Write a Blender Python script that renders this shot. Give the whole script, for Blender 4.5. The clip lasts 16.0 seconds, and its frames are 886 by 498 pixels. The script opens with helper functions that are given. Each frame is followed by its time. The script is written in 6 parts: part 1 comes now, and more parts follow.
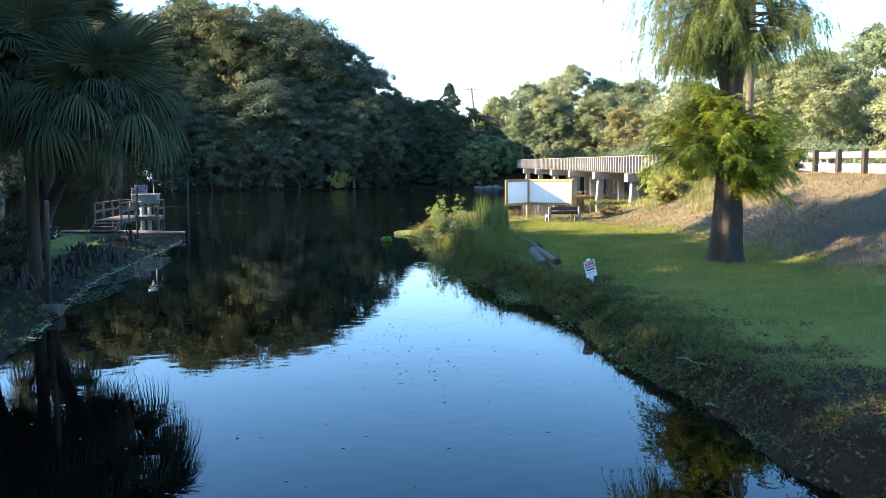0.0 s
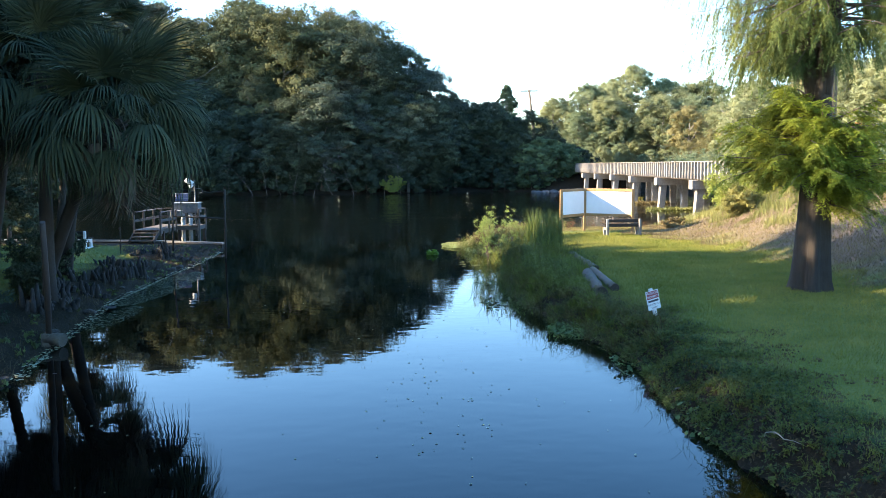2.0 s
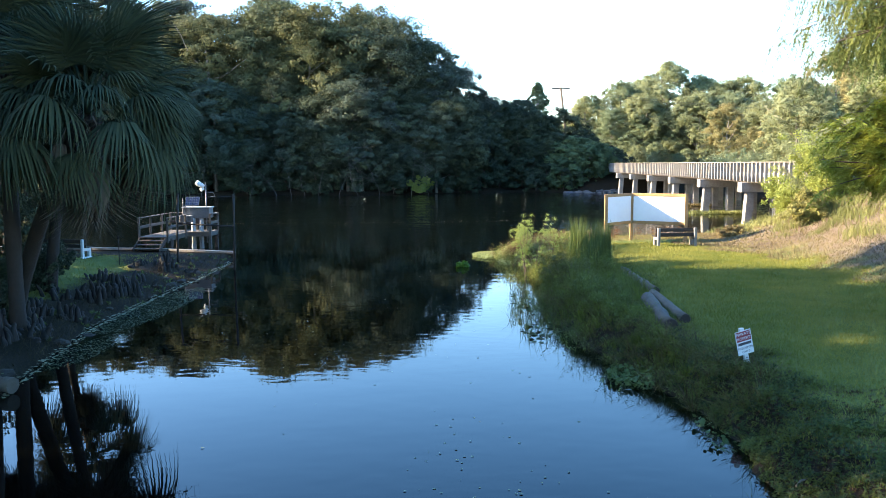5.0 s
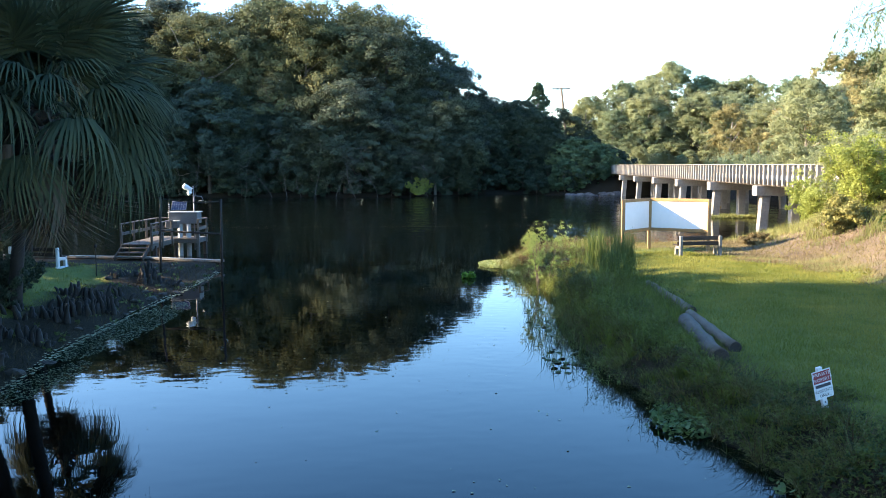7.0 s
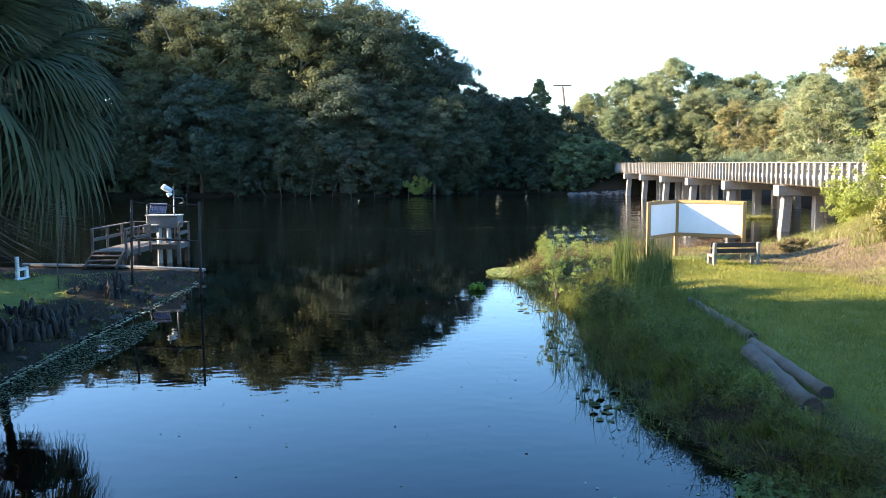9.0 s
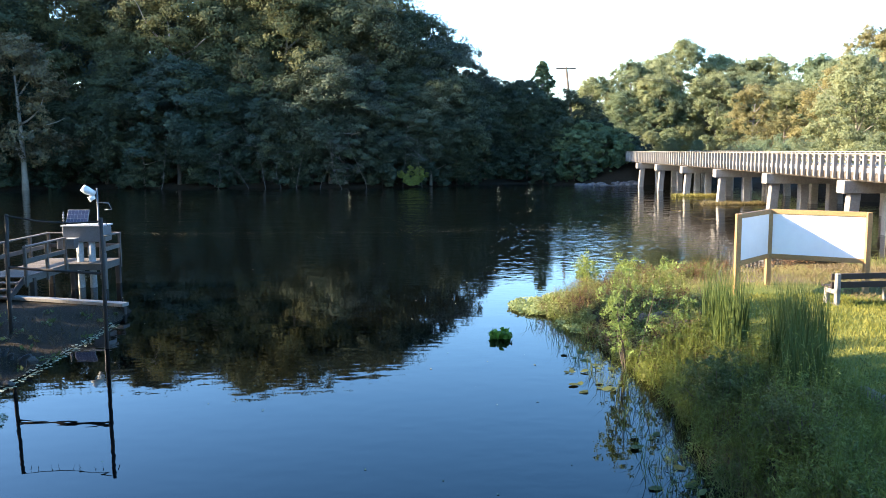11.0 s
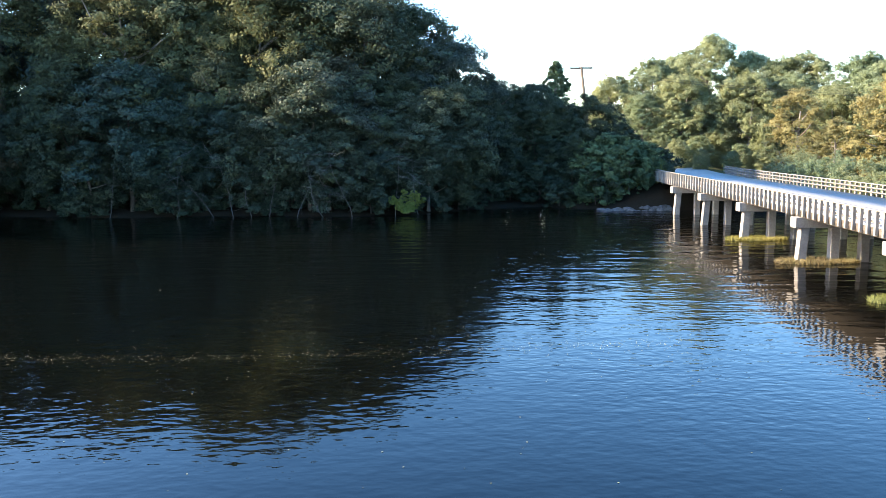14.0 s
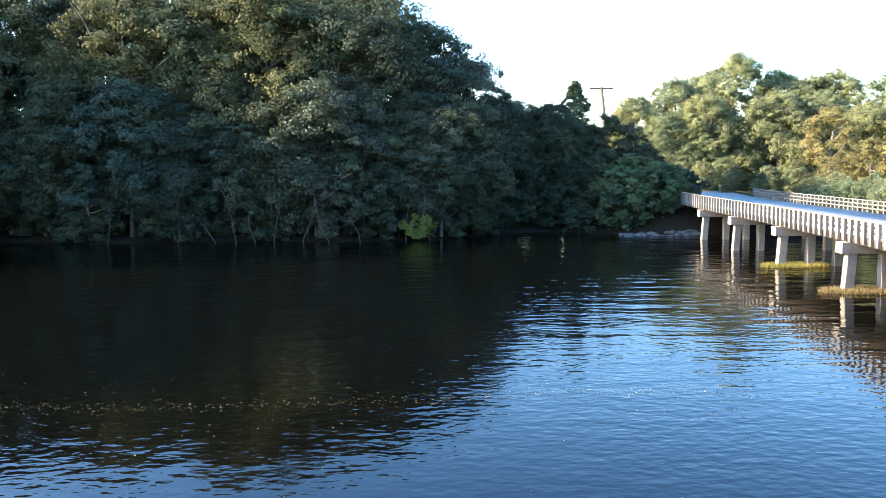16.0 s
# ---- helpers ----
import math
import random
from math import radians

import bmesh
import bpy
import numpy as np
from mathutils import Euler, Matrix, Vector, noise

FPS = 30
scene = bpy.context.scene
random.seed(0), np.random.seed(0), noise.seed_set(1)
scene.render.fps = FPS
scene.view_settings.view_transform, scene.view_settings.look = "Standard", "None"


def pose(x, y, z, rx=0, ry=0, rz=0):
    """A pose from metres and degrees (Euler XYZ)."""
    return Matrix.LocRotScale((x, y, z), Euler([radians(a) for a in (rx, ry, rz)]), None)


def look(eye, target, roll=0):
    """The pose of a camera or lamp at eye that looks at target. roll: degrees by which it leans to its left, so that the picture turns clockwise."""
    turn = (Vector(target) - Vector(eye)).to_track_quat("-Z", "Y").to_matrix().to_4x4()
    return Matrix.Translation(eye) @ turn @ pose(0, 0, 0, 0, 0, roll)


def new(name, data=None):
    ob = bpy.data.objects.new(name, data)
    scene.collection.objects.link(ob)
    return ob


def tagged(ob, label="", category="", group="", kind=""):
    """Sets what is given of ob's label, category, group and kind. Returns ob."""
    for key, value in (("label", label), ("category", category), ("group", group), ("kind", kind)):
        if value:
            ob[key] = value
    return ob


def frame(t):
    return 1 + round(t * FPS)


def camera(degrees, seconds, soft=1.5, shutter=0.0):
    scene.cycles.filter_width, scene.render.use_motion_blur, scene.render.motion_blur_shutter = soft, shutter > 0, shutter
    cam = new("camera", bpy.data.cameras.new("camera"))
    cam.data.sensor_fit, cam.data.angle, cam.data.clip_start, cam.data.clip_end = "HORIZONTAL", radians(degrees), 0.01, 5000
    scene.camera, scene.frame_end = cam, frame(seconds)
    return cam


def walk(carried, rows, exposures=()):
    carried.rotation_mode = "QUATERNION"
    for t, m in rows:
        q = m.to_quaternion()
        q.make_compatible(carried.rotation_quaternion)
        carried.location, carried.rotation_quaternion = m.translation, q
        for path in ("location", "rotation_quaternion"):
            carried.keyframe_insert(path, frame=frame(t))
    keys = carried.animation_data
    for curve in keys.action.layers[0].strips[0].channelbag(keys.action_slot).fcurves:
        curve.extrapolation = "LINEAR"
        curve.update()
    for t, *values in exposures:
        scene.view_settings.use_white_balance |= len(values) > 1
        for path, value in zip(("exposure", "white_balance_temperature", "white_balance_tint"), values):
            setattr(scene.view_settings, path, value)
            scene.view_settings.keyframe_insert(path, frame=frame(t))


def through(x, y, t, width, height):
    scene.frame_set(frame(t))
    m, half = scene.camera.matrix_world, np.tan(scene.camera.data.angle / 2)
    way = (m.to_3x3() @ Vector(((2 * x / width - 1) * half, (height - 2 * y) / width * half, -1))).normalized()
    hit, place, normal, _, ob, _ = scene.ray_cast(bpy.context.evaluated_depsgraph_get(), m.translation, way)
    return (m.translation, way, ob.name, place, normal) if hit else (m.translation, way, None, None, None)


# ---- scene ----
cam = camera(56.0, 16.0, 0.5)
PATH = [
    (0, (0.52, 7.004, 3.928), (0.677, 8.987, 3.723), -0.3),
    (0.5, (0.724, 7.636, 3.926), (0.833, 9.622, 3.724), -0.3),
    (1, (0.909, 8.309, 3.966), (1.002, 10.297, 3.763), -0.3),
    (1.5, (1.061, 9.009, 4.127), (1.15, 10.997, 3.927), -0.2),
    (2, (1.138, 9.632, 4.248), (1.156, 11.622, 4.048), -0.3),
    (2.5, (1.189, 10.265, 4.356), (1.127, 12.254, 4.155), -0.3),
    (3, (1.187, 10.836, 4.393), (1.128, 12.825, 4.19), -0.2),
    (3.5, (1.175, 11.521, 4.387), (1.117, 13.51, 4.184), -0.2),
    (4, (1.136, 12.208, 4.384), (1.082, 14.197, 4.18), -0.2),
    (6.5, (0.751, 15.584, 4.447), (0.707, 17.573, 4.247), -0.3),
    (7, (0.645, 16.243, 4.461), (0.604, 18.232, 4.261), -0.2),
    (7.5, (0.558, 16.979, 4.478), (0.519, 18.969, 4.278), -0.2),
    (8, (0.482, 17.77, 4.481), (0.445, 19.76, 4.282), -0.3),
    (8.5, (0.392, 18.591, 4.469), (0.356, 20.581, 4.268), -0.3),
    (11, (-0.224, 28.459, 4.746), (-0.246, 30.445, 4.51), -0.3),
    (11.5, (-0.315, 31.582, 5.126), (-0.335, 33.566, 4.873), -0.4),
    (12, (-0.295, 34.593, 5.841), (-0.315, 36.575, 5.572), -0.4),
    (12.5, (-0.413, 37.484, 6.628), (-0.432, 39.464, 6.348), -0.4),
    (13, (-0.397, 40.206, 7.336), (-0.42, 42.186, 7.053), -0.4),
    (13.5, (-0.349, 42.702, 8.057), (-0.373, 44.682, 7.778), -0.3),
    (14, (-0.255, 45.212, 8.388), (-0.279, 47.194, 8.122), -0.4),
    (14.5, (-0.144, 46.912, 8.494), (-0.168, 48.894, 8.23), -0.4),
    (15, (0.017, 48.184, 8.462), (-0.006, 50.168, 8.213), -0.5),
    (15.5, (0.119, 49.207, 8.245), (0.098, 51.193, 8.015), -0.4),
    (16, (0.371, 49.984, 7.888), (0.3, 51.973, 7.684), -0.6),
]
walk(cam, [(t, look(eye, target, roll)) for t, eye, target, roll in PATH], [(0.0, 2.88, 6900, 14), (4.5, 2.88, 6900, 14), (8.5, 2.82, 6900, 15), (12.5, 2.82, 6750, 15), (15.0, 2.9, 6850, 16), (16.0, 3.02, 7000, 16)])

# ---- world, sun, exposure ----
SUN_AZ, SUN_EL = (-1.0, -0.01), 23.0
world = bpy.data.worlds.new("world")
scene.world = world
world.use_nodes = True
wn = world.node_tree
sky = wn.nodes.new("ShaderNodeTexSky")
sky.sky_type = "NISHITA"
sky.sun_disc = False
sky.sun_elevation = radians(SUN_EL)
sky.sun_rotation = math.atan2(SUN_AZ[0], SUN_AZ[1])
sky.air_density, sky.dust_density, sky.ozone_density = 0.9, 0.6, 1.75
wn.nodes["Background"].inputs["Strength"].default_value = 0.138
deep = wn.nodes.new("ShaderNodeHueSaturation")
deep.inputs["Saturation"].default_value = 1.33
wn.links.new(sky.outputs[0], deep.inputs["Color"])
wn.links.new(deep.outputs[0], wn.nodes["Background"].inputs["Color"])
sun = new("sun", bpy.data.lights.new("sun", "SUN"))
sun.data.energy, sun.data.angle, sun.data.color = 4.0, radians(0.53), (1.0, 0.85, 0.62)
d = Vector((SUN_AZ[0], SUN_AZ[1], 0)).normalized() * math.cos(radians(SUN_EL)) + Vector((0, 0, math.sin(radians(SUN_EL))))
sun.matrix_world = look(d * 200, (0, 0, 0))


# ---- materials ----
def material(name):
    m = bpy.data.materials.new(name)
    m.use_nodes = True
    return m, m.node_tree, m.node_tree.nodes["Principled BSDF"]


def ramp(nt, fac, stops):
    r = nt.nodes.new("ShaderNodeValToRGB")
    els = r.color_ramp.elements
    while len(els) < len(stops):
        els.new(0.5)
    for e, (p, c) in zip(els, stops):
        e.position, e.color = p, (*c, 1)
    nt.links.new(fac, r.inputs[0])
    return r.outputs[0]


def noise_out(nt, scale, detail=6.0, rough=0.6, stretch=None, coords="Object", turn=0.0):
    tc = nt.nodes.new("ShaderNodeTexCoord")
    n = nt.nodes.new("ShaderNodeTexNoise")
    n.inputs["Scale"].default_value, n.inputs["Detail"].default_value, n.inputs["Roughness"].default_value = scale, detail, rough
    v = tc.outputs[coords]
    if stretch:
        mp = nt.nodes.new("ShaderNodeMapping")
        mp.inputs["Scale"].default_value = stretch
        mp.inputs["Rotation"].default_value = (0, 0, radians(turn))
        nt.links.new(v, mp.inputs[0])
        v = mp.outputs[0]
    nt.links.new(v, n.inputs["Vector"])
    return n.outputs["Fac"]


def blend(nt, fac, a, b, mode="MIX"):
    m = nt.nodes.new("ShaderNodeMix")
    m.data_type, m.blend_type = "RGBA", mode
    for sock, v in ((m.inputs[0], fac), (m.inputs[6], a), (m.inputs[7], b)):
        if isinstance(v, (int, float)):
            sock.default_value = v
        elif isinstance(v, tuple):
            sock.default_value = (*v, 1)
        else:
            nt.links.new(v, sock)
    return m.outputs[2]


def bump(nt, bsdf, height, strength, dist):
    b = nt.nodes.new("ShaderNodeBump")
    b.inputs["Strength"].default_value, b.inputs["Distance"].default_value = strength, dist
    nt.links.new(height, b.inputs["Height"])
    nt.links.new(b.outputs[0], bsdf.inputs["Normal"])


def surface(name, dark, light, scale, rough=0.8, grain=8.0, relief=0.02, stretch=None, metal=0.0, vary=0.25, mottle=0.55):
    """A mottled opaque surface: large stains, fine grain, relief, and a little change from piece to piece."""
    m, nt, b = material(name)
    big, fine = noise_out(nt, scale, 5), noise_out(nt, scale * grain, 6, 0.7, stretch)
    mid = tuple((p + q) / 2 for p, q in zip(dark, light))
    col = ramp(nt, big, [(0.3, dark), (0.5, mid), (0.7, light)])
    col = blend(nt, mottle, col, ramp(nt, fine, [(0.3, tuple(c * 0.6 for c in mid)), (0.7, tuple(min(c * 1.35, 0.95) for c in mid))]))
    oi = nt.nodes.new("ShaderNodeObjectInfo")
    k = ramp(nt, oi.outputs["Random"], [(0, (1 - vary,) * 3), (1, (1.0, 1.0, 1.0))])
    col = blend(nt, 1.0, col, k, "MULTIPLY")
    nt.links.new(col, b.inputs["Base Color"])
    b.inputs["Roughness"].default_value, b.inputs["Metallic"].default_value = rough, metal
    bump(nt, b, fine, 0.6, relief)
    return m


def leaf_material(name, dark, light, through=0.35, rough=0.55, patch=0.25, tips=None, even=False):
    """Leaves: colour from leaf to leaf and from clump to clump, and light coming through them."""
    m, nt, b = material(name)
    dark, light, tips = (c and (c[0] * 1.06, c[1] * 1.02, c[2] * 0.86) for c in (dark, light, tips))
    geo = nt.nodes.new("ShaderNodeNewGeometry")
    big = noise_out(nt, patch, 3)
    mid = tuple((p + q) / 2 for p, q in zip(dark, light))
    c1 = ramp(nt, geo.outputs["Random Per Island"], [(0, dark), (0.6, mid), (1, light)])
    c2 = ramp(nt, big, [(0.35, dark), (0.65, tips or light)])
    col = blend(nt, 0.6, c1, c2)
    oi = nt.nodes.new("ShaderNodeObjectInfo")
    k = ramp(nt, oi.outputs["Random"], [(0, (0.95, 0.95, 0.86)), (1, (1.0, 0.97, 0.85))] if even else [(0, (0.66, 0.78, 0.80)), (0.5, (0.88, 0.9, 0.87)), (1, (1.0, 0.97, 0.85))])
    col = blend(nt, 1.0, col, k, "MULTIPLY")
    nt.links.new(col, b.inputs["Base Color"])
    b.inputs["Roughness"].default_value = rough
    b.inputs["Specular IOR Level"].default_value = 0.18
    tr = nt.nodes.new("ShaderNodeBsdfTranslucent")
    nt.links.new(col, tr.inputs[0])
    mx = nt.nodes.new("ShaderNodeMixShader")
    mx.inputs[0].default_value = through
    nt.links.new(b.outputs[0], mx.inputs[1])
    nt.links.new(tr.outputs[0], mx.inputs[2])
    nt.links.new(mx.outputs[0], nt.nodes["Material Output"].inputs[0])
    return m


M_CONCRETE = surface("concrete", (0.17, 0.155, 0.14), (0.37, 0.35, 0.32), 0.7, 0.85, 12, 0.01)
# Deck slab concrete, far darker and browner than the piles
M_SLAB = surface("dark_brown_concrete", (0.035, 0.028, 0.022), (0.10, 0.085, 0.07), 0.8, 0.85, 12, 0.01)
M_TIMBER = surface("weathered_timber", (0.12, 0.11, 0.098), (0.29, 0.27, 0.245), 1.0, 0.8, 14, 0.01, (1, 1, 0.15))
M_RAIL = surface("grey_rail_timber", (0.10, 0.09, 0.08), (0.24, 0.22, 0.20), 1.0, 0.8, 14, 0.01)
M_BENCHEND = surface("aged_concrete", (0.15, 0.14, 0.125), (0.30, 0.285, 0.26), 2.0, 0.85, 12, 0.01)
M_DARKWOOD = surface("dark_wood", (0.014, 0.009, 0.007), (0.048, 0.032, 0.023), 1.5, 0.75, 12, 0.01)
M_GREYWOOD = surface("grey_wood", (0.045, 0.036, 0.029), (0.14, 0.115, 0.094), 1.5, 0.8, 12, 0.01)
M_PINE = surface("pine_framing", (0.24, 0.13, 0.048), (0.38, 0.22, 0.09), 2.0, 0.6, 12, 0.006)
M_PIPE = surface("pale_pipe", (0.25, 0.25, 0.24), (0.42, 0.42, 0.40), 2.0, 0.6, 8, 0.002)
M_PANEL = surface("white_panel", (0.70, 0.70, 0.69), (0.76, 0.76, 0.75), 0.6, 0.6, 8, 0.0005, vary=0.02, mottle=0.06)
M_BARK = surface("bark", (0.06, 0.045, 0.035), (0.17, 0.13, 0.10), 1.2, 0.9, 10, 0.06, (1, 1, 0.2))
M_PALEBARK = surface("pale_bark", (0.13, 0.11, 0.09), (0.30, 0.27, 0.23), 1.2, 0.9, 10, 0.04, (1, 1, 0.2))
M_ASPHALT = surface("pale_road", (0.38, 0.36, 0.33), (0.54, 0.52, 0.48), 0.3, 0.8, 60, 0.004)
M_STEEL = surface("galvanised_steel", (0.11, 0.115, 0.12), (0.20, 0.205, 0.21), 2.0, 0.5, 10, 0.002, metal=0.4)
M_WHITE = surface("white_paint", (0.55, 0.55, 0.53), (0.74, 0.74, 0.72), 2.0, 0.5, 10, 0.002, vary=0.05, mottle=0.2)
M_OLDWHITE = surface("weathered_white_paint", (0.26, 0.25, 0.23), (0.44, 0.43, 0.40), 1.2, 0.7, 12, 0.003)
M_MUDROCK = surface("muddy_rock", (0.018, 0.014, 0.010), (0.060, 0.048, 0.036), 3, 0.85, 8, 0.02)
M_LOG = surface("log_wood", (0.040, 0.031, 0.022), (0.15, 0.12, 0.085), 1.8, 0.9, 10, 0.03, (1, 0.12, 1))
M_ROCK = surface("rock", (0.045, 0.042, 0.04), (0.15, 0.14, 0.13), 1.5, 0.9, 8, 0.03)
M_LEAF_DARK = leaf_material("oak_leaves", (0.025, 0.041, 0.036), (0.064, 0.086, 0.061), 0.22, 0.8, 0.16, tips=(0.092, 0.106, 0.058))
# Paler than the oak leaves: sunlight on the wood's tops painted into the colour
M_LEAF_SUNTOP = leaf_material("sunlit_top_leaves", (0.050, 0.066, 0.044), (0.125, 0.14, 0.080), 0.30, 0.8, 0.16, tips=(0.17, 0.172, 0.092))
M_LEAF_MOSS = leaf_material("mossy_leaves", (0.030, 0.044, 0.043), (0.078, 0.098, 0.090), 0.2, 0.8, 0.2, tips=(0.092, 0.11, 0.093))
M_LEAF_RUSSET = leaf_material("russet_leaves", (0.045, 0.050, 0.040), (0.135, 0.125, 0.085), 0.25, 0.8, 0.2, tips=(0.17, 0.135, 0.075))
M_LEAF_BRIGHT = leaf_material("bankside_willow_leaves", (0.060, 0.095, 0.055), (0.16, 0.215, 0.125), 0.35, 0.7, 0.3)
# Willow and shrub leaves: shade low in the wood put into dark colour
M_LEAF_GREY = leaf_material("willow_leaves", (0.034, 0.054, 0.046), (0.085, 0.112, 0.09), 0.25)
M_LEAF_SHADED = leaf_material("shade_dark_shrub_leaves", (0.020, 0.034, 0.026), (0.065, 0.088, 0.060), 0.2)
# Olive leaves paled past real foliage: sun and haze put into the colour
M_LEAF_OLIVELIT = leaf_material("sun_paled_olive_leaves", (0.165, 0.20, 0.13), (0.29, 0.325, 0.215), 0.48, 0.7, 0.16)
M_LEAF_TAN = leaf_material("tan_leaves", (0.065, 0.064, 0.055), (0.16, 0.15, 0.12), 0.25, tips=(0.20, 0.155, 0.085), even=True)
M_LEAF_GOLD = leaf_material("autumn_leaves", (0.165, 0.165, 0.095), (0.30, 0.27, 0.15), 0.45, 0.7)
M_LEAF_CYPRESS = leaf_material("cypress_leaves", (0.12, 0.18, 0.030), (0.27, 0.34, 0.07), 0.5, tips=(0.34, 0.33, 0.085), even=True)
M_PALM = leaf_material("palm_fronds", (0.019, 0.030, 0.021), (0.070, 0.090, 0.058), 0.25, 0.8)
M_PALMDEAD = leaf_material("dead_fronds", (0.04, 0.033, 0.032), (0.17, 0.145, 0.14), 0.1, 0.8)
M_REED = leaf_material("reed_leaves", (0.06, 0.082, 0.022), (0.18, 0.21, 0.065), 0.38)
M_WEED = leaf_material("weed_leaves", (0.065, 0.08, 0.03), (0.18, 0.195, 0.075), 0.35)
M_STRAW = leaf_material("dry_grass", (0.10, 0.078, 0.055), (0.26, 0.215, 0.155), 0.25, 0.7, 0.6, tips=(0.20, 0.18, 0.095), even=True)
M_RED = leaf_material("red_weeds", (0.085, 0.05, 0.032), (0.18, 0.105, 0.062), 0.25)
M_PAD = leaf_material("pads", (0.15, 0.20, 0.08), (0.33, 0.38, 0.19), 0.25, 0.5)
M_PADDARK = leaf_material("dark_pads", (0.035, 0.044, 0.016), (0.095, 0.11, 0.045), 0.1, 0.9)
M_PENNY = leaf_material("pennywort_leaves", (0.055, 0.09, 0.032), (0.15, 0.205, 0.085), 0.3, 0.5, even=True)
M_DUCKWEED = leaf_material("duckweed", (0.055, 0.078, 0.052), (0.125, 0.155, 0.105), 0.1, 0.8, 1.0, even=True)
M_HYACINTH = leaf_material("bright_plant", (0.08, 0.17, 0.02), (0.18, 0.32, 0.05), 0.3, 0.4)
M_FLOAT = leaf_material("pale_flotsam", (0.16, 0.15, 0.09), (0.42, 0.40, 0.30), 0.1, 0.6)
M_LEAF_SAP = leaf_material("sapling_leaves", (0.15, 0.20, 0.06), (0.34, 0.39, 0.13), 0.45)
M_STRAWGREEN = leaf_material("seedy_weeds", (0.13, 0.14, 0.05), (0.33, 0.30, 0.13), 0.3)
M_LEAF_CYPRESSDARK = leaf_material("upper_cypress_leaves", (0.06, 0.105, 0.05), (0.17, 0.22, 0.085), 0.45, tips=(0.26, 0.26, 0.07))
M_GRASS = leaf_material("lawn_grass", (0.10, 0.128, 0.028), (0.25, 0.27, 0.066), 0.4, 0.6, 0.5, tips=(0.26, 0.245, 0.085), even=True)


def ground_material():
    """Earth, lawn and dry bank, set by place and by the coat attribute of the sheet."""
    m, nt, b = material("ground")
    att = nt.nodes.new("ShaderNodeAttribute")
    att.attribute_name = "coat"
    sep = nt.nodes.new("ShaderNodeSeparateColor")
    nt.links.new(att.outputs["Color"], sep.inputs[0])
    fine, big, mid = noise_out(nt, 14, 8, 0.75), noise_out(nt, 0.25, 5), noise_out(nt, 1.6, 6)
    earth = ramp(nt, fine, [(0.3, (0.012, 0.009, 0.005)), (0.55, (0.026, 0.019, 0.012)), (0.75, (0.052, 0.040, 0.026))])
    lawn = blend(nt, 0.5, ramp(nt, fine, [(0.3, (0.05, 0.07, 0.014)), (0.7, (0.17, 0.195, 0.045))]),
                 ramp(nt, mid, [(0.3, (0.06, 0.085, 0.018)), (0.7, (0.20, 0.19, 0.06))]))
    dry = blend(nt, 0.5, ramp(nt, fine, [(0.3, (0.07, 0.050, 0.038)), (0.7, (0.20, 0.155, 0.115))]),
                ramp(nt, big, [(0.3, (0.09, 0.065, 0.048)), (0.7, (0.18, 0.14, 0.10))]))
    col = blend(nt, sep.outputs[0], earth, lawn)
    col = blend(nt, sep.outputs[1], col, dry)
    nt.links.new(col, b.inputs["Base Color"])
    b.inputs["Roughness"].default_value = 0.95
    b.inputs["Specular IOR Level"].default_value = 0.1
    bump(nt, b, fine, 0.8, 0.06)
    return m


